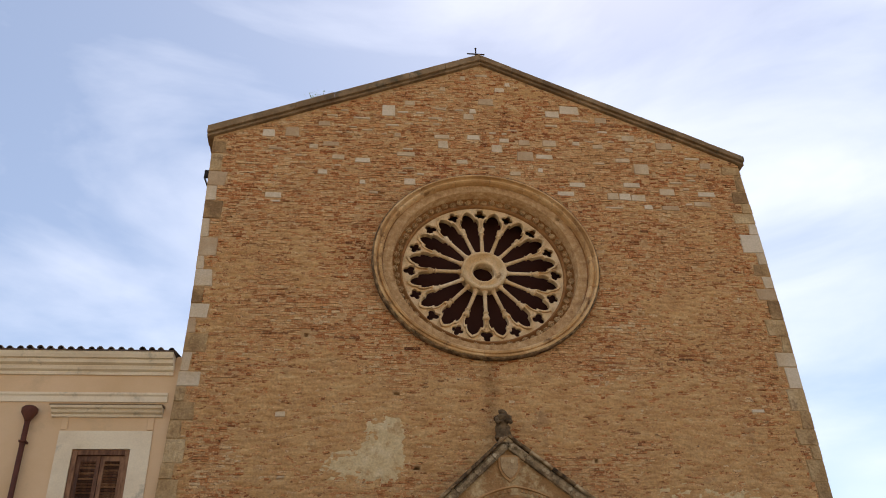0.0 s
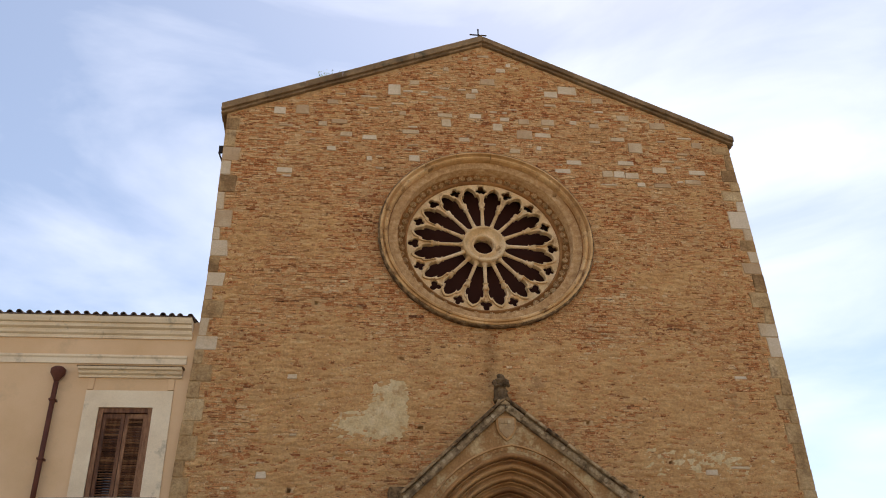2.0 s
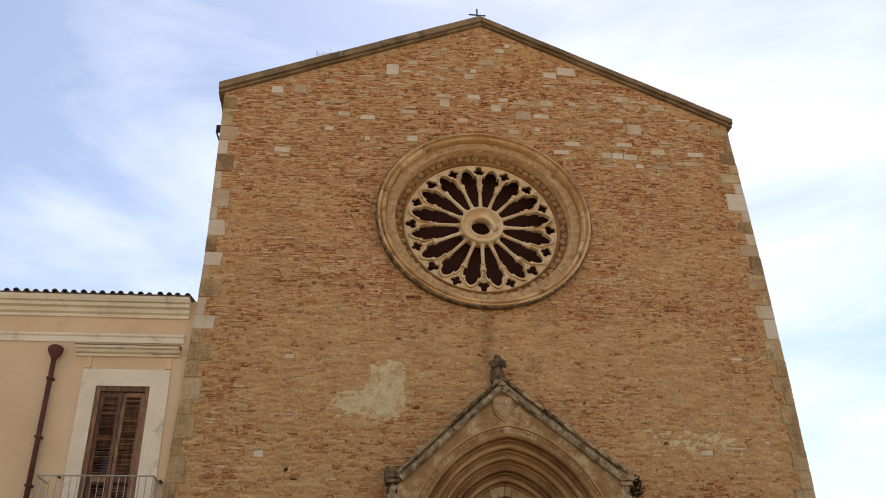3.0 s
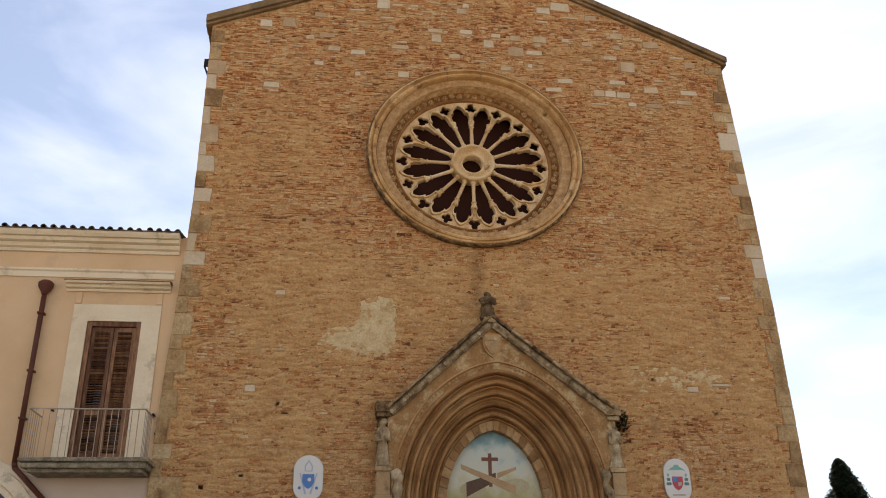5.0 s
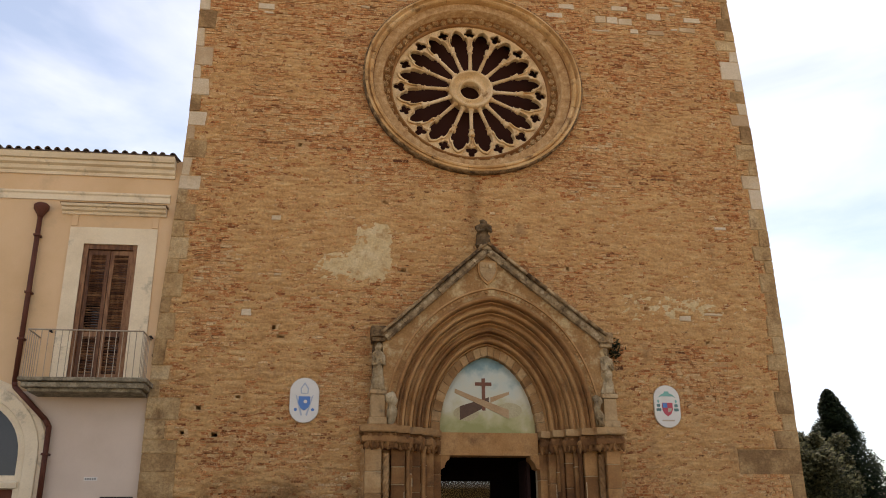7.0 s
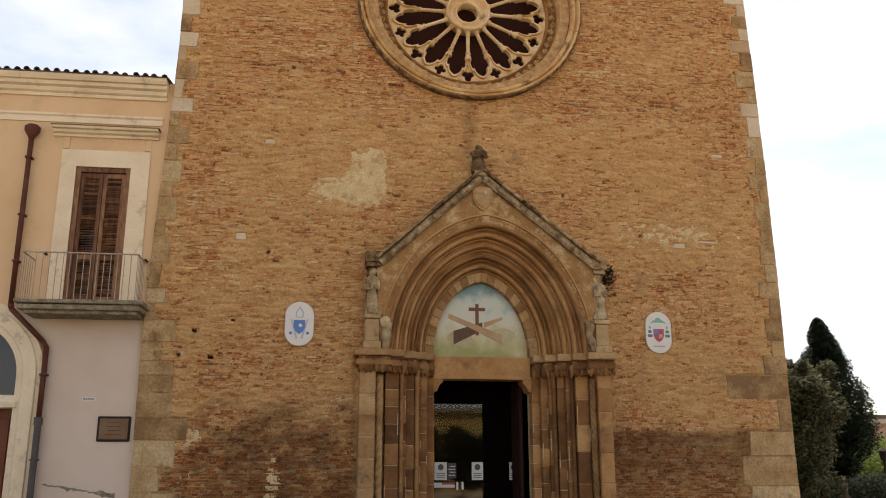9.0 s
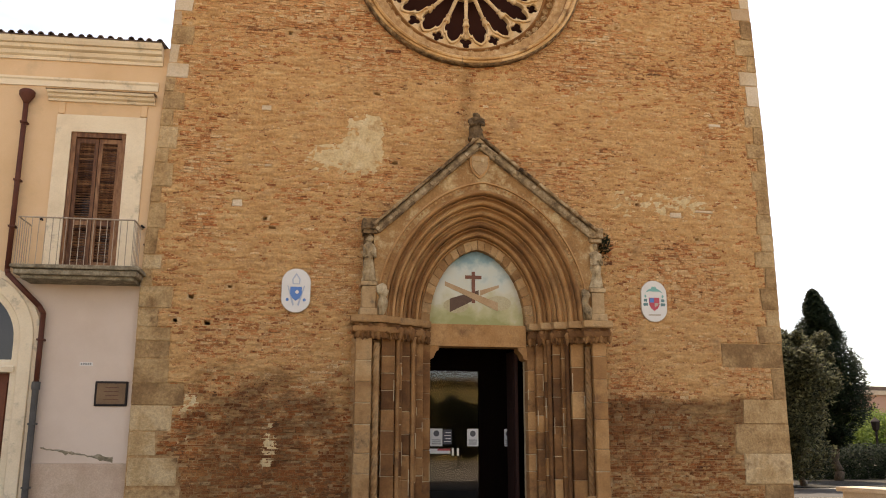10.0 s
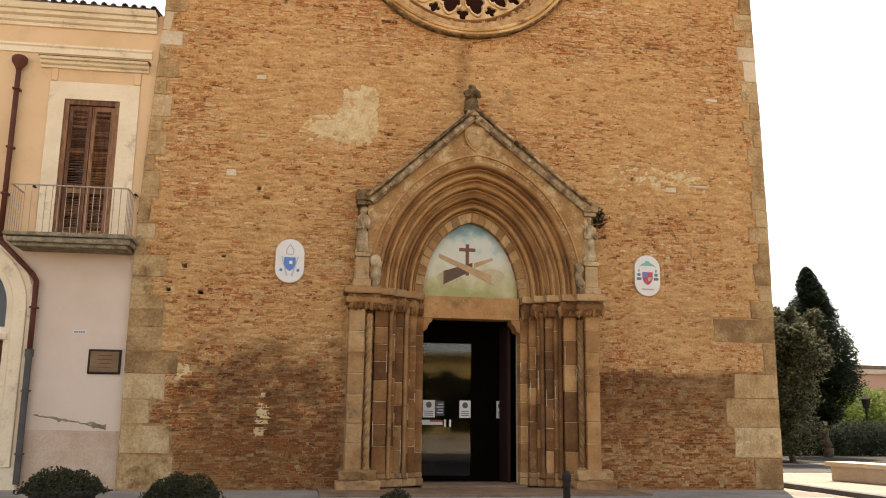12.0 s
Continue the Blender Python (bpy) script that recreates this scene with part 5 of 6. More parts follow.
part("jamb", box(WR - 0.09, WR, -0.0, 0.2, WB, WT, 0.006), M_SHUTTER, win)
part("head", box(WL + 0.09, WR - 0.09, -0.0, 0.2, WT - 0.1, WT, 0.006), M_SHUTTER, win)
part("window_back", box(WL, WR, 0.3, 0.36, WB, WT), M_DARKPANE, house)
mid = (WL + WR) / 2
for x0, x1 in ((WL + 0.095, mid - 0.006), (mid + 0.006, WR - 0.095)):
    bm = box(x0, x0 + 0.07, 0.04, 0.09, WB + 0.02, WT - 0.11, 0.005)
    add_box(bm, x1 - 0.07, x1, 0.04, 0.09, WB + 0.02, WT - 0.11, 0.005)
    for zz in (WB + 0.02, 5.42, WT - 0.2):
        add_box(bm, x0 + 0.07, x1 - 0.07, 0.042, 0.088, zz, zz + 0.09, 0.004)
    sh_ = part("shutter", bm, M_SHUTTER, house, "weathered brown louvred shutter")
    lv = mesh_of("slat", box(x0 + 0.071, x1 - 0.071, -0.004, 0.004, -0.022, 0.022), M_SHUTTER)
    zz = WB + 0.14
    while zz < WT - 0.22:
        if not 5.4 < zz < 5.53:
            tilt = 50 if rng.random() < 0.93 else 62
            if x0 < mid - 0.2 and 5.6 < zz < 6.05:
                tilt = 74
            put("slat", lv, sh_, "", pose(0, 0.064, zz, tilt, 0, 0))
        zz += 0.05
# balcony
slab = bmesh.new()
add_box(slab, -2.58, -0.37, -0.74, 0.0, 4.43, 4.5, 0.02, 0.012, 1)
add_box(slab, -2.53, -0.41, -0.69, 0.0, 4.33, 4.428, 0.03, 0.012, 2)
add_box(slab, -2.44, -0.48, -0.6, 0.0, 4.26, 4.328, 0.02)
part("balcony_slab", slab, M_SLAB, house, "mossy stone balcony slab")
RX0, RX1, RY, RT = -2.53, -0.52, -0.68, 5.37
rail = part("balcony_rail", tube(bmesh.new(), (RX0, RY, RT), (RX1, RY, RT), 0.014), M_RAIL, house, "thin rusty iron railing")
for x_ in (RX0, RX1):
    part("side_rail", tube(bmesh.new(), (x_, RY, RT), (x_, 0.0, RT), 0.014), M_RAIL, rail)
bar = mesh_of("bar", tube(bmesh.new(), (0, 0, 4.5), (0, 0, RT), 0.0075, 0.0075, 6), M_RAIL)
for i in range(18):
    put("bar", bar, rail, "", pose(RX0 + (RX1 - RX0) * i / 17, RY, 0))
for x_ in (RX0, RX1):
    for k in range(1, 6):
        put("bar", bar, rail, "", pose(x_, RY + 0.68 * k / 6, 0))
for x_, zz in ((-2.36, 5.5), (-0.52, 5.42), (-0.44, 5.06)):
    hk = part("hook", tube(bmesh.new(), (x_, -0.06, zz), (x_, 0.0, zz), 0.025), M_BLACK, house, "small iron hook")
    part("hook_tip", tube(bmesh.new(), (x_, -0.06, zz), (x_ + 0.05, -0.07, zz - 0.04), 0.015), M_BLACK, hk)
# arched doorway in stone
arch_out = [(AC - AO, 0.0), (AC - AO, AS)] + half_arc(AC, AO, AS)[1:-1] + [(AC + AO, AS), (AC + AO, 0.0), (AC + AI, 0.0)] + half_arc(AC, AI, AS)[::-1] + [(AC - AI, 0.0)]
put("door_surround", plate("door_surround", [arch_out], -0.07, 0.3, M_TRIM, 0.015), house, "pale carved stone arch round the house door")
arch_mid = [(AC - 1.3, 0.4), (AC - 1.3, AS)] + half_arc(AC, 1.3, AS)[1:-1] + [(AC + 1.3, AS), (AC + 1.3, 0.4), (AC + 1.1, 0.4)] + half_arc(AC, 1.1, AS)[::-1] + [(AC - 1.1, 0.4)]
put("door_moulding", plate("door_moulding", [arch_mid], -0.11, -0.05, M_TRIM, 0.02), house)
run("door_transom", [(0.0, 2.62), (-0.1, 2.63), (-0.12, 2.72), (-0.05, 2.76), (-0.05, 2.84), (0.0, 2.86)], AC - AI, AC + AI + 0.05, M_TRIM, "pale stone transom")
part("fanlight", prism([(AC - AI, 2.86)] + half_arc(AC, AI, AS) + [(AC + AI, 2.86)], 0.14, 0.18), M_DARKPANE, house, "dark half-round fanlight")
fd = part("house_door", box(AC - AI, AC + AI, 0.16, 0.22, 0.0, 2.62), M_REDWOOD, house, "red-brown panelled door")
for x0 in (AC - 0.9, AC + 0.08):
    for z0, z1 in ((0.2, 1.0), (1.15, 2.45)):
        part("door_panel", box(x0, x0 + 0.8, 0.13, 0.162, z0, z1, 0.012), M_REDWOOD, fd)
# rain pipe
pipe = thing("downpipe", "brown rain pipe with funnel head and iron foot", "pipe", HOUSE_AT, HOUSE_TURN)
bm = bmesh.new()
lathe(bm, [(0.05, 7.74), (0.06, 7.78), (0.14, 7.91), (0.145, 7.99), (0.12, 8.01), (0.1, 8.03)], 16, (-2.83, -0.11, 0))
part("funnel", bm, M_PIPE, pipe, "brown funnel head", True)
pts = [(-2.83, -0.11, 7.78), (-2.83, -0.11, 4.5), (-2.81, -0.11, 4.42), (-2.2, -0.11, 3.83), (-2.12, -0.11, 3.7), (-2.12, -0.11, 2.4)]
for p, q in zip(pts, pts[1:]):
    part("pipe_length", tube(bmesh.new(), p, q, 0.048, 0.048, 14), M_PIPE, pipe, smooth=True)
bm = tube(bmesh.new(), (-2.12, -0.11, 0.1), (-2.12, -0.11, 2.42), 0.057, 0.057, 14)
tube(bm, (-2.12, -0.11, 2.32), (-2.12, -0.11, 2.46), 0.075, 0.075, 14)
part("iron_pipe", bm, M_IRON, pipe, "grey cast-iron lower length")
for p in (pts[1], pts[2], pts[3], pts[4]):
    bm = bmesh.new()
    lathe(bm, [(0, -0.05), (0.04, -0.03), (0.05, 0), (0.04, 0.03), (0, 0.05)], 12, p)
    part("elbow", bm, M_PIPE, pipe, smooth=True)
for x_, zz in ((-2.83, 7.35), (-2.83, 6.2), (-2.83, 5.3), (-2.12, 3.2), (-2.12, 1.7), (-2.12, 0.6)):
    part("pipe_clip", box(x_ - 0.062, x_ + 0.062, -0.17, 0.0, zz, zz + 0.035, 0.004), M_PIPE if zz > 2.4 else M_IRON, pipe)
# plaque and small street sign
pq = thing("wall_plaque", "bronze plaque in a dark frame with engraved lines", "plaque", HOUSE_AT, HOUSE_TURN)
part("frame", box(-1.12, -0.54, -0.03, 0.0, 2.04, 2.49, 0.02), M_BLACK, pq)
part("plate", box(-1.08, -0.58, -0.036, -0.025, 2.08, 2.45, 0.004), M_BRONZE, pq)
for q in range(4):
    part("text_bar", box(-0.96 + 0.03 * (q % 2), -0.7, -0.0385, -0.0355, 2.16 + 0.07 * q, 2.17 + 0.07 * q), M_PIPE, pq)
sg = thing("street_sign", "tiny white enamel strip with grey print", "sign", HOUSE_AT, HOUSE_TURN)
part("strip", box(-1.43, -1.2, -0.008, 0.0, 2.77, 2.83), M_CERAMIC, sg)
for q in range(5):
    part("text_bar", box(-1.41 + 0.04 * q, -1.385 + 0.04 * q, -0.0105, -0.0075, 2.785, 2.815), M_INK, sg)

# ---- paving ----
pav = new("pavement")
tagged(pav, "grey stone paving before the church", "pavement", kind="structure")
part("bed", box(-14, 40, -3.3, 60, -0.2, -0.004), M_PAVE, pav)
slab_me = [mesh_of("paving_slab", box(-0.5, 0.5, -0.5, 0.5, -0.02, 0.006 + 0.001 * i, 0.0), M_PAVE) for i in range(5)]
k = 0
y = -0.66
while y > -2.9:
    x = -8.4 + rng.uniform(0, 0.5)
    while x < 8.5:
        w = rng.uniform(0.7, 1.0)
        put("paving_slab", slab_me[k % 5], pav, "", pose(x + w / 2, y - 0.25, 0) @ Matrix.Diagonal((w - 0.012, 0.488, 1, 1)))
        x += w
        k += 1
    y -= 0.5
st = part("step", box(-2.7, 3.2, -1.5, -0.02, 0.0, 0.045, 0.012), M_STEP, None)
tagged(st, "low worn stone step before the doorway", "step", kind="structure")
sr = part("side_road", box(7.4, 60, 5.6, 9.6, -0.15, 0.004), M_TAR, None)
tagged(sr, "grey asphalt side road beside the church", "road", kind="structure")
# dark sheet laid where the trees shade the ground
bed_ = part("shade_bed", box(7.4, 60, 10.6, 34, -0.1, 0.02), M_TREE_SHADE, None)
tagged(bed_, "ground under the trees, its shade put into a near-black colour", "ground", kind="structure")
# dark kerb, its line standing for the edge of the church's shadow
kb = part("kerb", box(6.9, 7.1, -3.3, 0.9, -0.02, 0.1, 0.015), M_IRON, None)
tagged(kb, "dark kerb line standing for the shadow edge at the church corner", "kerb", kind="structure")

# ---- planters with clipped shrubs ----


def shrub_at(x, y, top, wide, seed):
    t = thing("potted_shrub", "low green shrub in a dark round planter", "potted plant", (x, y, 0), group="planters before the church")
    bm = bmesh.new()
    lathe(bm, [(wide * 0.26, 0.0), (wide * 0.3, 0.02), (wide * 0.4, top - 0.27), (wide * 0.44, top - 0.26), (wide * 0.44, top - 0.21), (wide * 0.4, top - 0.21), (wide * 0.38, top - 0.25)], 24)
    part("pot", bm, M_POT, t, "dark planter", True)

    def where(r):
        a, e = r.uniform(0, 2 * math.pi), r.random() ** 0.5 * (1 + 0.1 * r.gauss(0, 1))
        q = Vector((math.cos(a) * e * wide / 2, math.sin(a) * e * wide / 2, 0))
        f = max(0, 1 - e ** 3)
        bumpy = 0.07 * noise.noise(Vector((q.x * 6, q.y * 6, seed)))
        return q + Vector((0, 0, top - 0.25 + (0.17 * f + bumpy + 0.05) * r.uniform(0.1, 1.15)))
    put("foliage", leaf_mesh("foliage", 5200, where, 0.017, seed, M_SHRUB), t, "small dense dark green leaves")
    bm = bmesh.new()
    for i in range(9):
        a = i * 0.7
        tube(bm, (0.05 * math.cos(a), 0.05 * math.sin(a), top - 0.4), (wide * 0.3 * math.cos(a), wide * 0.3 * math.sin(a), top - 0.12), 0.008, 0.004, 5)
    part("stems", bm, M_BARK, t)


shrub_at(-5.49, -7.0, 0.78, 0.8, 1)
shrub_at(-4.31, -7.0, 0.72, 0.74, 2)
shrub_at(-2.07, -7.0, 0.54, 0.5, 3)

bl = thing("bollard", "black iron bollard with rounded head", "bollard", (-0.14, -7.0, 0))
bm = bmesh.new()
lathe(bm, [(0.07, 0), (0.07, 0.05), (0.045, 0.07), (0.04, 0.6), (0.05, 0.61), (0.04, 0.63), (0.052, 0.66), (0.052, 0.72), (0.03, 0.76), (0.0, 0.77)], 16)
part("post", bm, M_BLACK, bl, smooth=True)

# ---- stone bench ----
bn = thing("stone_bench", "long pale travertine bench on a block base", "bench", (9.4, 2.6, 0), -75)
part("seat_slab", box(-0.1, 6.0, -0.1, 0.75, 0.33, 0.43, 0.015), M_TRAV, bn)
part("base_block", box(0.0, 5.9, 0.0, 0.65, 0.0, 0.33, 0.01), M_TRAV, bn)

# ---- trees ----


def crown_mesh(name, blobs, count, size, seed, material):
    total = sum(b[3] ** 2 for b in blobs)
    picks = []
    for b in blobs:
        picks += [b] * max(1, int(100 * b[3] ** 2 / total))

    def where(r):
        x, y, zz, rad = r.choice(picks)
        d = Vector((r.gauss(0, 1), r.gauss(0, 1), r.gauss(0, 1))).normalized()
        f = rad * (0.55 + 0.5 * r.random()) * (1 + 0.35 * noise.noise(d * 2.5 + Vector((x, y, zz))))
        return Vector((x, y, zz)) + d * f
    return leaf_mesh(name, count, where, size, seed, material)


def tree(name, label, at, trunk_h, trunk_r, blobs, count, size, seed, material):
    t = thing(name, label, "tree", at)
    bm = bmesh.new()
    r = random.Random(seed)
    last, rad = Vector((0, 0, -0.05)), trunk_r
    for i in range(5):
        nxt = Vector((r.uniform(-0.06, 0.06), r.uniform(-0.06, 0.06), trunk_h * (i + 1) / 5))
        tube(bm, last, nxt, rad, rad * 0.9, 9)
        last, rad = nxt, rad * 0.9
    for b in blobs[:10]:
        part("limb", tube(bmesh.new(), last - Vector((0, 0, trunk_h * r.uniform(0, 0.35))), Vector(b[:3]), rad * 0.6, 0.03, 7), M_BARK, t, smooth=True)
    part("trunk", bm, M_BARK, t, smooth=True)
    put("crown", crown_mesh("crown", blobs, count, size, seed, material), t)
    return t


r_ = random.Random(5)
CYPRESS_AT = (17.6, 15.3, 0)
oak = [(r_.uniform(-1.7, 0.4), r_.uniform(-1.4, 1.4), r_.uniform(1.1, 4.3), r_.uniform(0.5, 0.9)) for _ in range(34)] + [(-0.6, 0, 2.6, 1.4), (-0.5, 0, 4.0, 0.8), (0.1, 0, 3.9, 0.5)]
oak += [(r_.uniform(-1.8, 0.9), r_.uniform(-1.2, 0.8), r_.uniform(3.2, 5.0), r_.uniform(0.16, 0.34)) for _ in range(40)]
tree("holm_oak", "dense dark holm oak with sunlit grey-green outer leaves", (13.7, 11.3, 0), 1.3, 0.11, oak, 75000, 0.07, 21, M_OAK)
cyp = []
for i in range(110):
    f = (i / 109) ** 0.85
    w = 1.4 * min(1, 0.42 + 2.6 * f) * min(1.0, (1.02 - f) * 1.75) ** 0.9
    a_ = i * 2.4
    e_ = 0.0 if i % 5 == 0 else 0.72
    rad = 0.12 + 0.36 * w
    cyp.append((e_ * w * math.cos(a_) - 0.4 * f, e_ * w * math.sin(a_), 1.5 + 5.9 * f, rad))
tree("cypress", "tall dark cypress tree with a bare lower trunk", CYPRESS_AT, 1.9, 0.19, cyp, 80000, 0.065, 22, M_CYPRESS)
for i, (x, y, s, h) in enumerate(((23.5, 25.5, 1.9, 3.1), (27.0, 28.0, 2.1, 3.3), (21.6, 30.0, 1.8, 2.6), (31.0, 31, 2.2, 3.4), (24.8, 33.0, 2.0, 3.0))):
    bl_ = [(r_.uniform(-s, s) * 0.8, r_.uniform(-s, s) * 0.8, h * 0.55 + r_.uniform(-0.8, 1.0), r_.uniform(0.6, 1.0)) for _ in range(14)]
    tree("garden_tree", "small bright green broadleaf tree in sunlight", (x, y, 0), h * 0.45, 0.1, bl_, 7000, 0.11, 40 + i, M_BRIGHT)
h2 = thing("hedge", "dark shaded hedge behind the trees", "hedge", (18.5, 16.6, 0))
put("foliage", leaf_mesh("foliage", 20000, lambda r: Vector((r.uniform(-6, 4), r.uniform(-0.5, 0.5), r.uniform(0.02, 1.25 + 0.2 * math.sin(5 * r.random())))), 0.075, 78, M_CYPRESS), h2)
hg = thing("hedge", "dark clipped garden hedge", "hedge", (24, 23.5, 0))
put("foliage", leaf_mesh("foliage", 14000, lambda r: Vector((r.uniform(-9, 9), r.uniform(-0.4, 0.4), r.uniform(0.05, 1.3))), 0.07, 77, M_CYPRESS), hg)
# lamp post and far house
lp = thing("street_lamp", "black iron garden lamp post", "street lamp", (21.05, 17.6, 0))
bm = bmesh.new()
lathe(bm, [(0.13, 0), (0.13, 0.2), (0.08, 0.25), (0.055, 0.5), (0.045, 1.9), (0.06, 1.95)], 14)
part("post", bm, M_BLACK, lp, smooth=True)
bm = bmesh.new()
lathe(bm, [(0.06, 1.95), (0.14, 2.0), (0.19, 2.3), (0.2, 2.32)], 6)
part("lantern", bm, M_BLACK, lp)
part("lantern_cap", lathe(bmesh.new(), [(0.22, 2.32), (0.2, 2.36), (0.05, 2.5), (0.0, 2.55)], 6), M_BLACK, lp)
fh = thing("far_house", "long low pinkish house with pale eaves", "house", (50, 52, 0), 0)
part("wall", box(-14, 14, 0, 8, 0, 5.5), M_ROSY, fh)
part("eaves", box(-14.3, 14.3, -0.3, 8.3, 5.5, 5.9, 0.03), M_TRAV, fh)
part("roof", prism([(-14.4, 5.9), (14.4, 5.9), (13.6, 6.25), (-13.6, 6.25)], -0.2, 8.2), M_TILE, fh)
for i in range(8):
    w_ = part("window", box(-12.6 + 3.4 * i, -11.5 + 3.4 * i, -0.03, 0.1, 1.4, 3.0), M_DARKPANE, fh)
    part("sill", box(-12.7 + 3.4 * i, -11.4 + 3.4 * i, -0.12, 0.0, 1.3, 1.4), M_TRAV, w_)

# ---- behind the walk: what the door glass mirrors ----
yh = thing("yellow_house", "long yellow stucco house across the square", "house", (4, -52, 0))
part("wall", box(-26, 26, -8, 0, 0, 6.4), M_YELLOW, yh)
part("eaves", box(-26.3, 26.3, -8.3, 0.4, 6.4, 6.7, 0.03), M_TRAV, yh)
for i in range(14):
    w_ = part("window", box(-24 + 3.6 * i, -22.9 + 3.6 * i, -0.06, 0.03, 3.6, 5.3), M_DARKPANE, yh)
    part("sill", box(-24.1 + 3.6 * i, -22.8 + 3.6 * i, -0.06, 0.12, 3.48, 3.6), M_TRAV, w_)
for i, (x, y, h) in enumerate(((3.9, -33, 5.0), (6.6, -34, 4.6), (8.8, -33, 4.4), (1.0, -34, 4.4), (11.4, -34, 4.8), (-5, -36, 4.4))):
    bl_ = [(r_.uniform(-1, 1), r_.uniform(-1, 1), h * 0.55 + r_.uniform(-1.6, 0.9), r_.uniform(0.6, 0.95)) for _ in range(16)]
    tree("square_tree", "dark leafy tree across the square", (x, y, 0), h * 0.4, 0.12, bl_, 9000, 0.13, 60 + i, M_OAK)

# ---- brickwork: the pieces come last ----
COURSE = 0.05


def fbm(x, zz, s, seed):
    return noise.fractal(Vector((x * s, seed * 7.7, zz * s)), 0.8, 2.1, 6)


def bump_at(x, zz, cx, cz, rx, rz):
    return 1 - ((x - cx) / rx) ** 2 - ((zz - cz) / rz) ** 2


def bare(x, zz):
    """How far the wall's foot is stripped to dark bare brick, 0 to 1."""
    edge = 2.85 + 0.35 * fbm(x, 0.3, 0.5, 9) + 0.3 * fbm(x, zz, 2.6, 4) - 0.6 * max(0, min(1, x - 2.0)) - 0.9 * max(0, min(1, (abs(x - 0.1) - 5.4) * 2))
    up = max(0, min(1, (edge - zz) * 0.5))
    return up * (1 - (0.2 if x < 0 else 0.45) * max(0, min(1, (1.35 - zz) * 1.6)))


bv, bf = [], []
dv, df = [], []
loose = []
z = 0.02
row = 0
while z < 17.0:
    h = COURSE * rng.uniform(0.75, 1.3)
    x = left_edge(z) + rng.uniform(0.0, 0.2)
    end = right_edge(z)
    rowtilt = rng.uniform(-0.004, 0.004)
    while x < end:
        w = rng.choice((0.06, 0.09, 0.13, 0.17, 0.21)) * rng.uniform(0.85, 1.1)
        a, b, c, d = x + 0.005, min(x + w - 0.006, end), z + 0.004, z + h - 0.006
        x += w
        if b - a < 0.04:
            continue
        mx, mz = (a + b) / 2, (c + d) / 2
        if d > min(roof_line(a), roof_line(b)) - 0.02 or in_rose(mx, mz) or in_portal(mx, mz):
            continue
        hit = False
        for p, q, r, s in taken:
            if a < q - 0.01 and b > p + 0.01 and c < s - 0.015 and d > r + 0.015:
                if p < mx < q and r < mz < s:
                    hit = True
                    break
                if mx <= p:
                    b = min(b, p - 0.004)
                elif mx >= q:
                    a = max(a, q + 0.004)
                else:
                    hit = True
                    break
        if hit or b - a < 0.035:
            continue
        if any(a < p + 0.05 and b > p - 0.05 and abs(mz - q) < 0.055 for p, q in HOLES):
            continue
        if rng.random() < 0.045:
            continue
        out = -rng.uniform(-0.006, 0.018) if rng.random() < 0.93 else rng.uniform(0.004, 0.012)
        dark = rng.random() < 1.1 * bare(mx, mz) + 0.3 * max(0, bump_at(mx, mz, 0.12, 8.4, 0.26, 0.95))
        if 2.9 < mx < 5.35 and 0.5 < mz < 2.2 and len(loose) < 300:
            loose.append((a, b, c, d, out, dark))
            continue
        j = [rng.uniform(-0.009, 0.009) for _ in range(8)]
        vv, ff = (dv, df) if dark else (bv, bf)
        k = len(vv)
        vv += [(a + j[0], out, c + j[1]), (b + j[2], out + j[6] * 0.5, c + j[3]), (b + j[4], out, d + j[5]), (a + j[6], out + j[2] * 0.5, d + j[7]),
               (a, 0.03, c), (b, 0.03, c), (b, 0.03, d), (a, 0.03, d)]
        ff += [(k, k + 1, k + 2, k + 3), (k, k + 4, k + 5, k + 1), (k + 1, k + 5, k + 6, k + 2), (k + 2, k + 6, k + 7, k + 3), (k + 3, k + 7, k + 4, k)]
    z += h
    row += 1
work = put("brickwork", raw("brickwork", bv, bf, M_BRICK), wall, "weathered red and straw-coloured bricks")
tagged(work, kind="stuff")
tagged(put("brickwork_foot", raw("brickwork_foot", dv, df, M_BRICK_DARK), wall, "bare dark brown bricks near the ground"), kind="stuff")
kinds = []
for i in range(10):
    bm = bmesh.new()
    add_box(bm, -0.5, 0.5, 0, 0.035, -0.5, 0.5)
    for v in bm.verts:
        v.co.x += rng.uniform(-0.02, 0.02)
        v.co.z += rng.uniform(-0.07, 0.07)
    kinds.append(mesh_of("brick", bm, M_BRICK_DARK if i % 2 else M_BRICK))
for i, (a, b, c, d, out, dark) in enumerate(loose):
    put("brick", kinds[i % 5 * 2 + dark], wall, "", Matrix.Translation(((a + b) / 2, out, (c + d) / 2)) @ Matrix.Diagonal((b - a, 1, d - c, 1)))


# worn render clings to the bricks in places: a skin that rises in front of them and sinks behind them
mask_step = 0.02
stone_mask = np.zeros((int(17.5 / mask_step), int(14 / mask_step)), bool)
for p, q, r, t_ in taken:
    stone_mask[int((r - 0.01) / mask_step):int((t_ + 0.02) / mask_step), int((p + 6.99) / mask_step):int((q + 7.02) / mask_step)] = True


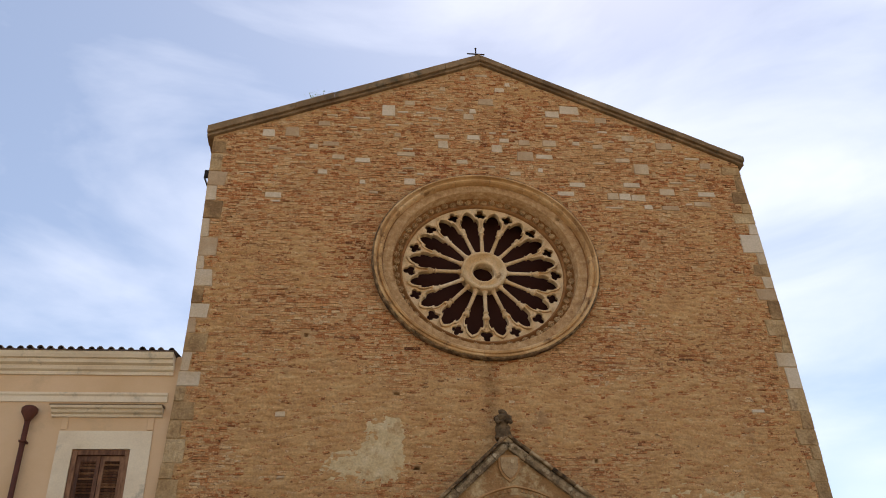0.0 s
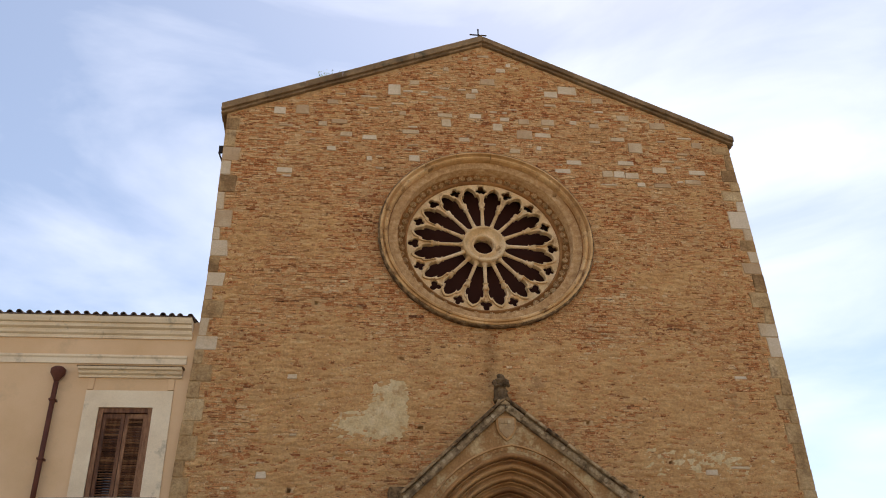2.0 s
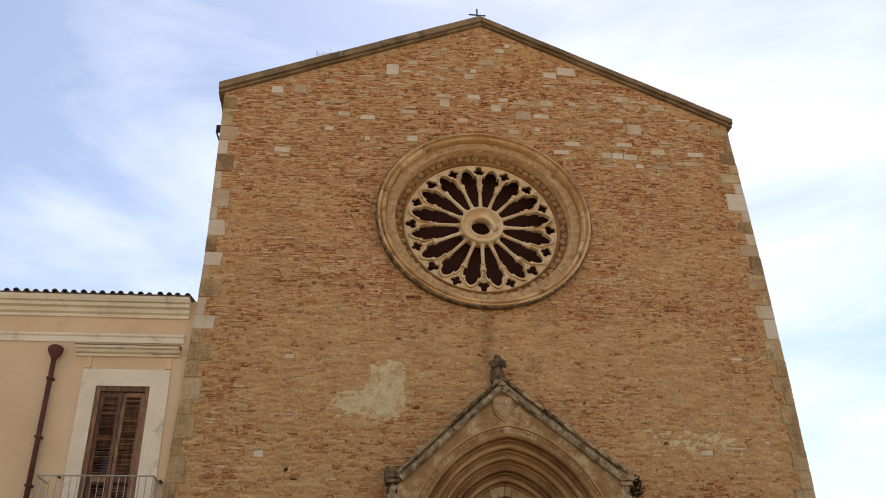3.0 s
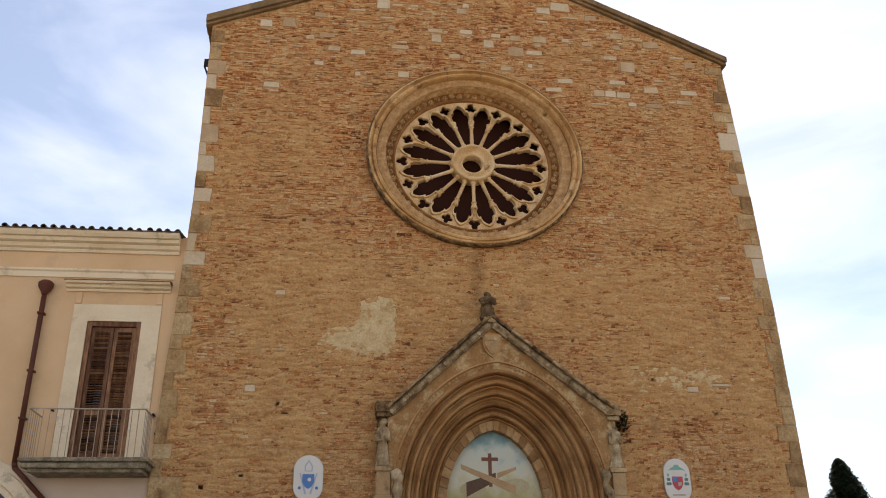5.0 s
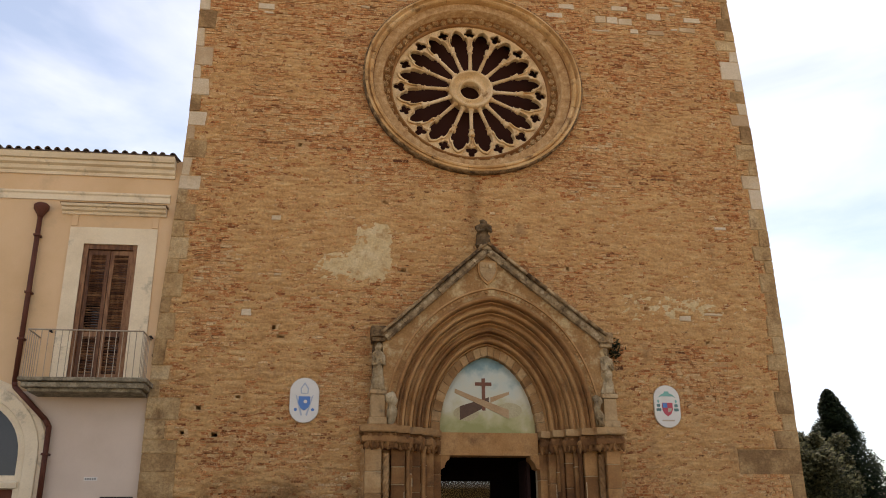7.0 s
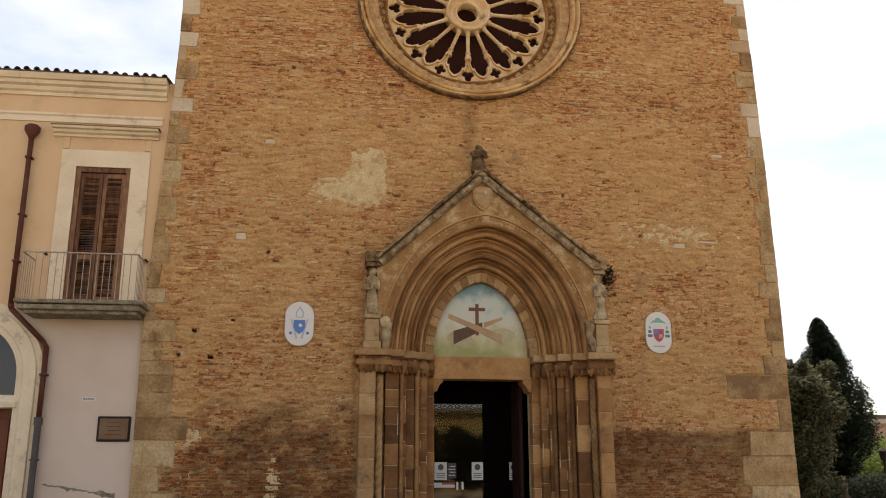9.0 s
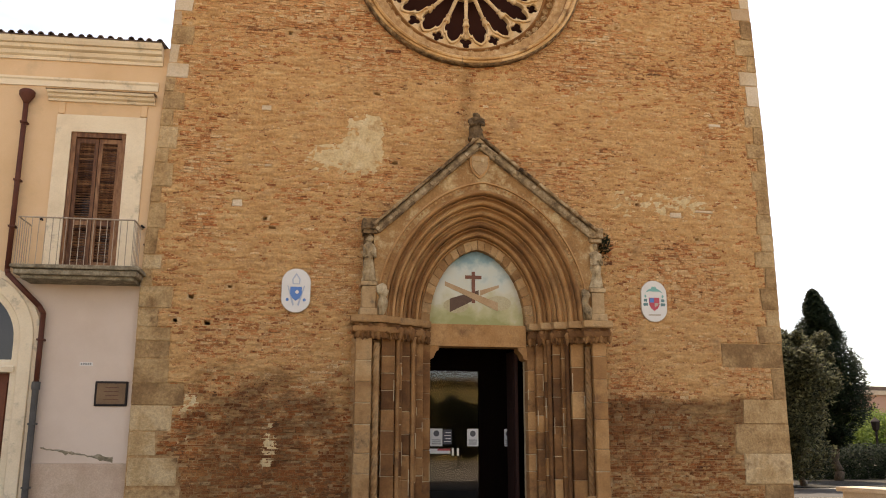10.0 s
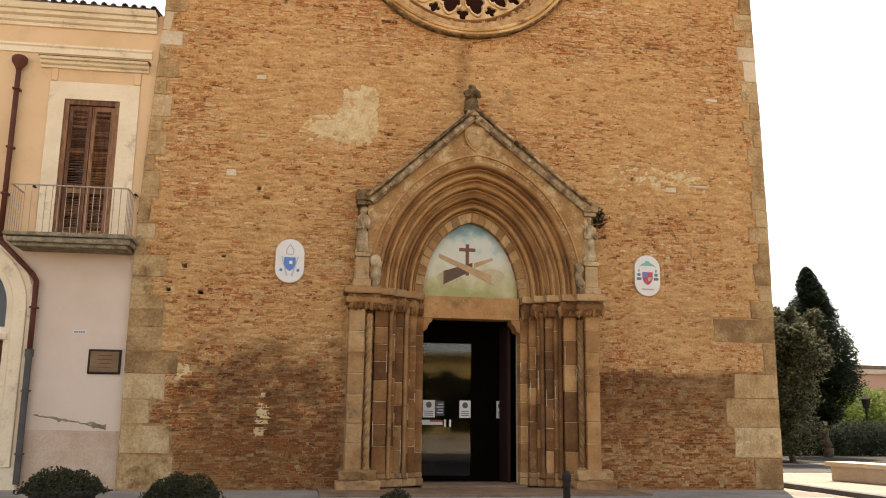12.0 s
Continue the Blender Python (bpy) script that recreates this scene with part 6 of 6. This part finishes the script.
def skin(name, x0, x1, z0, z1, dx, dz, cover, material, label, rise=0.024):
    nx, nz = int((x1 - x0) / dx) + 1, int((z1 - z0) / dz) + 1
    sv, sf = [], []
    for k in range(nz):
        for i in range(nx):
            x, zz = x0 + i * dx, z0 + k * dz
            if not left_edge(zz) + 0.03 < x < right_edge(zz) - 0.03 or in_rose(x, zz, 2.46) or in_portal(x, zz - 0.04) or zz > roof_line(x) - 0.1 or stone_mask[max(0, int(zz / mask_step)), int((x + 7) / mask_step)]:
                c = -1
            else:
                c = cover(x, zz)
                if any(abs(x - p) < 0.1 and abs(zz - q) < 0.07 for p, q in HOLES):
                    c = -1
            sv.append((x, max(-rise, min(0.012, 0.004 - 0.034 * c)), zz))
    for k in range(nz - 1):
        for i in range(nx - 1):
            f = (k * nx + i, k * nx + i + 1, (k + 1) * nx + i + 1, (k + 1) * nx + i)
            if any(sv[q][1] < 0.0115 for q in f):
                sf.append(f)
    put(name, raw(name, sv, sf, material, True), wall, label)


def streak(x, zz, seed):
    return noise.fractal(Vector((x * 6.5, seed, zz * 15.0)), 0.6, 2.3, 4)


def cover_ochre(x, zz):
    c = 0.3 + 1.0 * fbm(x, zz, 0.6, 1)
    c += 0.8 * max(0, bump_at(x, zz, 1.5, 8.2, 3.2, 0.9)) + 0.6 * max(0, bump_at(x, zz, -3.9, 8.0, 1.9, 0.9))
    c += 0.85 * max(0, bump_at(x, zz, 4.1, 6.4, 2.2, 0.9)) + 0.5 * max(0, bump_at(x, zz, 4.4, 3.4, 1.8, 0.9)) + 0.35 * max(0, bump_at(x, zz, -4.6, 5.3, 1.5, 1.2))
    c += 0.5 * max(0, bump_at(x, zz, -0.9, 7.6, 1.4, 1.2)) - 0.6 * max(0, bump_at(x, zz, 0.12, 8.4, 0.22, 0.9))
    c -= 0.62 * max(0, min(1, (zz - 8.0) * 0.5)) + 1.6 * bare(x, zz)
    return min(c, 0.58) + 1.0 * streak(x, zz, 2.5)


def cover_pale(x, zz):
    c = -0.6 + 0.42 * fbm(x, zz, 2.2, 5) + 0.5 * fbm(x, zz, 9, 6)
    block = max(0, 1 - abs((x + 2.14) / 0.47) ** 4 - abs((zz - 7.34) / 0.76) ** 4)
    return c + 1.75 * block + 1.45 * max(0, bump_at(x, zz, -2.75, 6.98, 0.75, 0.5)) \
        + 0.85 * max(0, bump_at(x, zz, -3.75, 1.4, 0.2, 0.6)) + 1.2 * max(0, bump_at(x, zz, -5.3, 2.15, 0.4, 0.26)) + 1.15 * max(0, bump_at(x, zz, 4.3, 6.35, 2.0, 0.5))


skin("ochre_render", -6.2, 6.6, 0.3, 16.6, 0.045, 0.021, cover_ochre, M_RENDER, "thin worn ochre lime render in streaks")
def cover_crust(x, zz):
    return -1.0 + 0.75 * bare(x, zz) + 0.9 * streak(x, zz, 6.1) + 0.5 * fbm(x, zz, 1.2, 3) + 0.75 * max(0, bump_at(x, zz, -0.1, 7.95, 0.07, 0.5))


skin("grime_crust", -5.9, 6.3, 0.2, 9.3, 0.045, 0.025, cover_crust, M_CRUST, "brown grime crust on bare brick", 0.027)
skin("pale_render", -5.7, 6.2, 0.6, 8.6, 0.05, 0.03, cover_pale, M_PALE, "patch of pale lime render", 0.031)
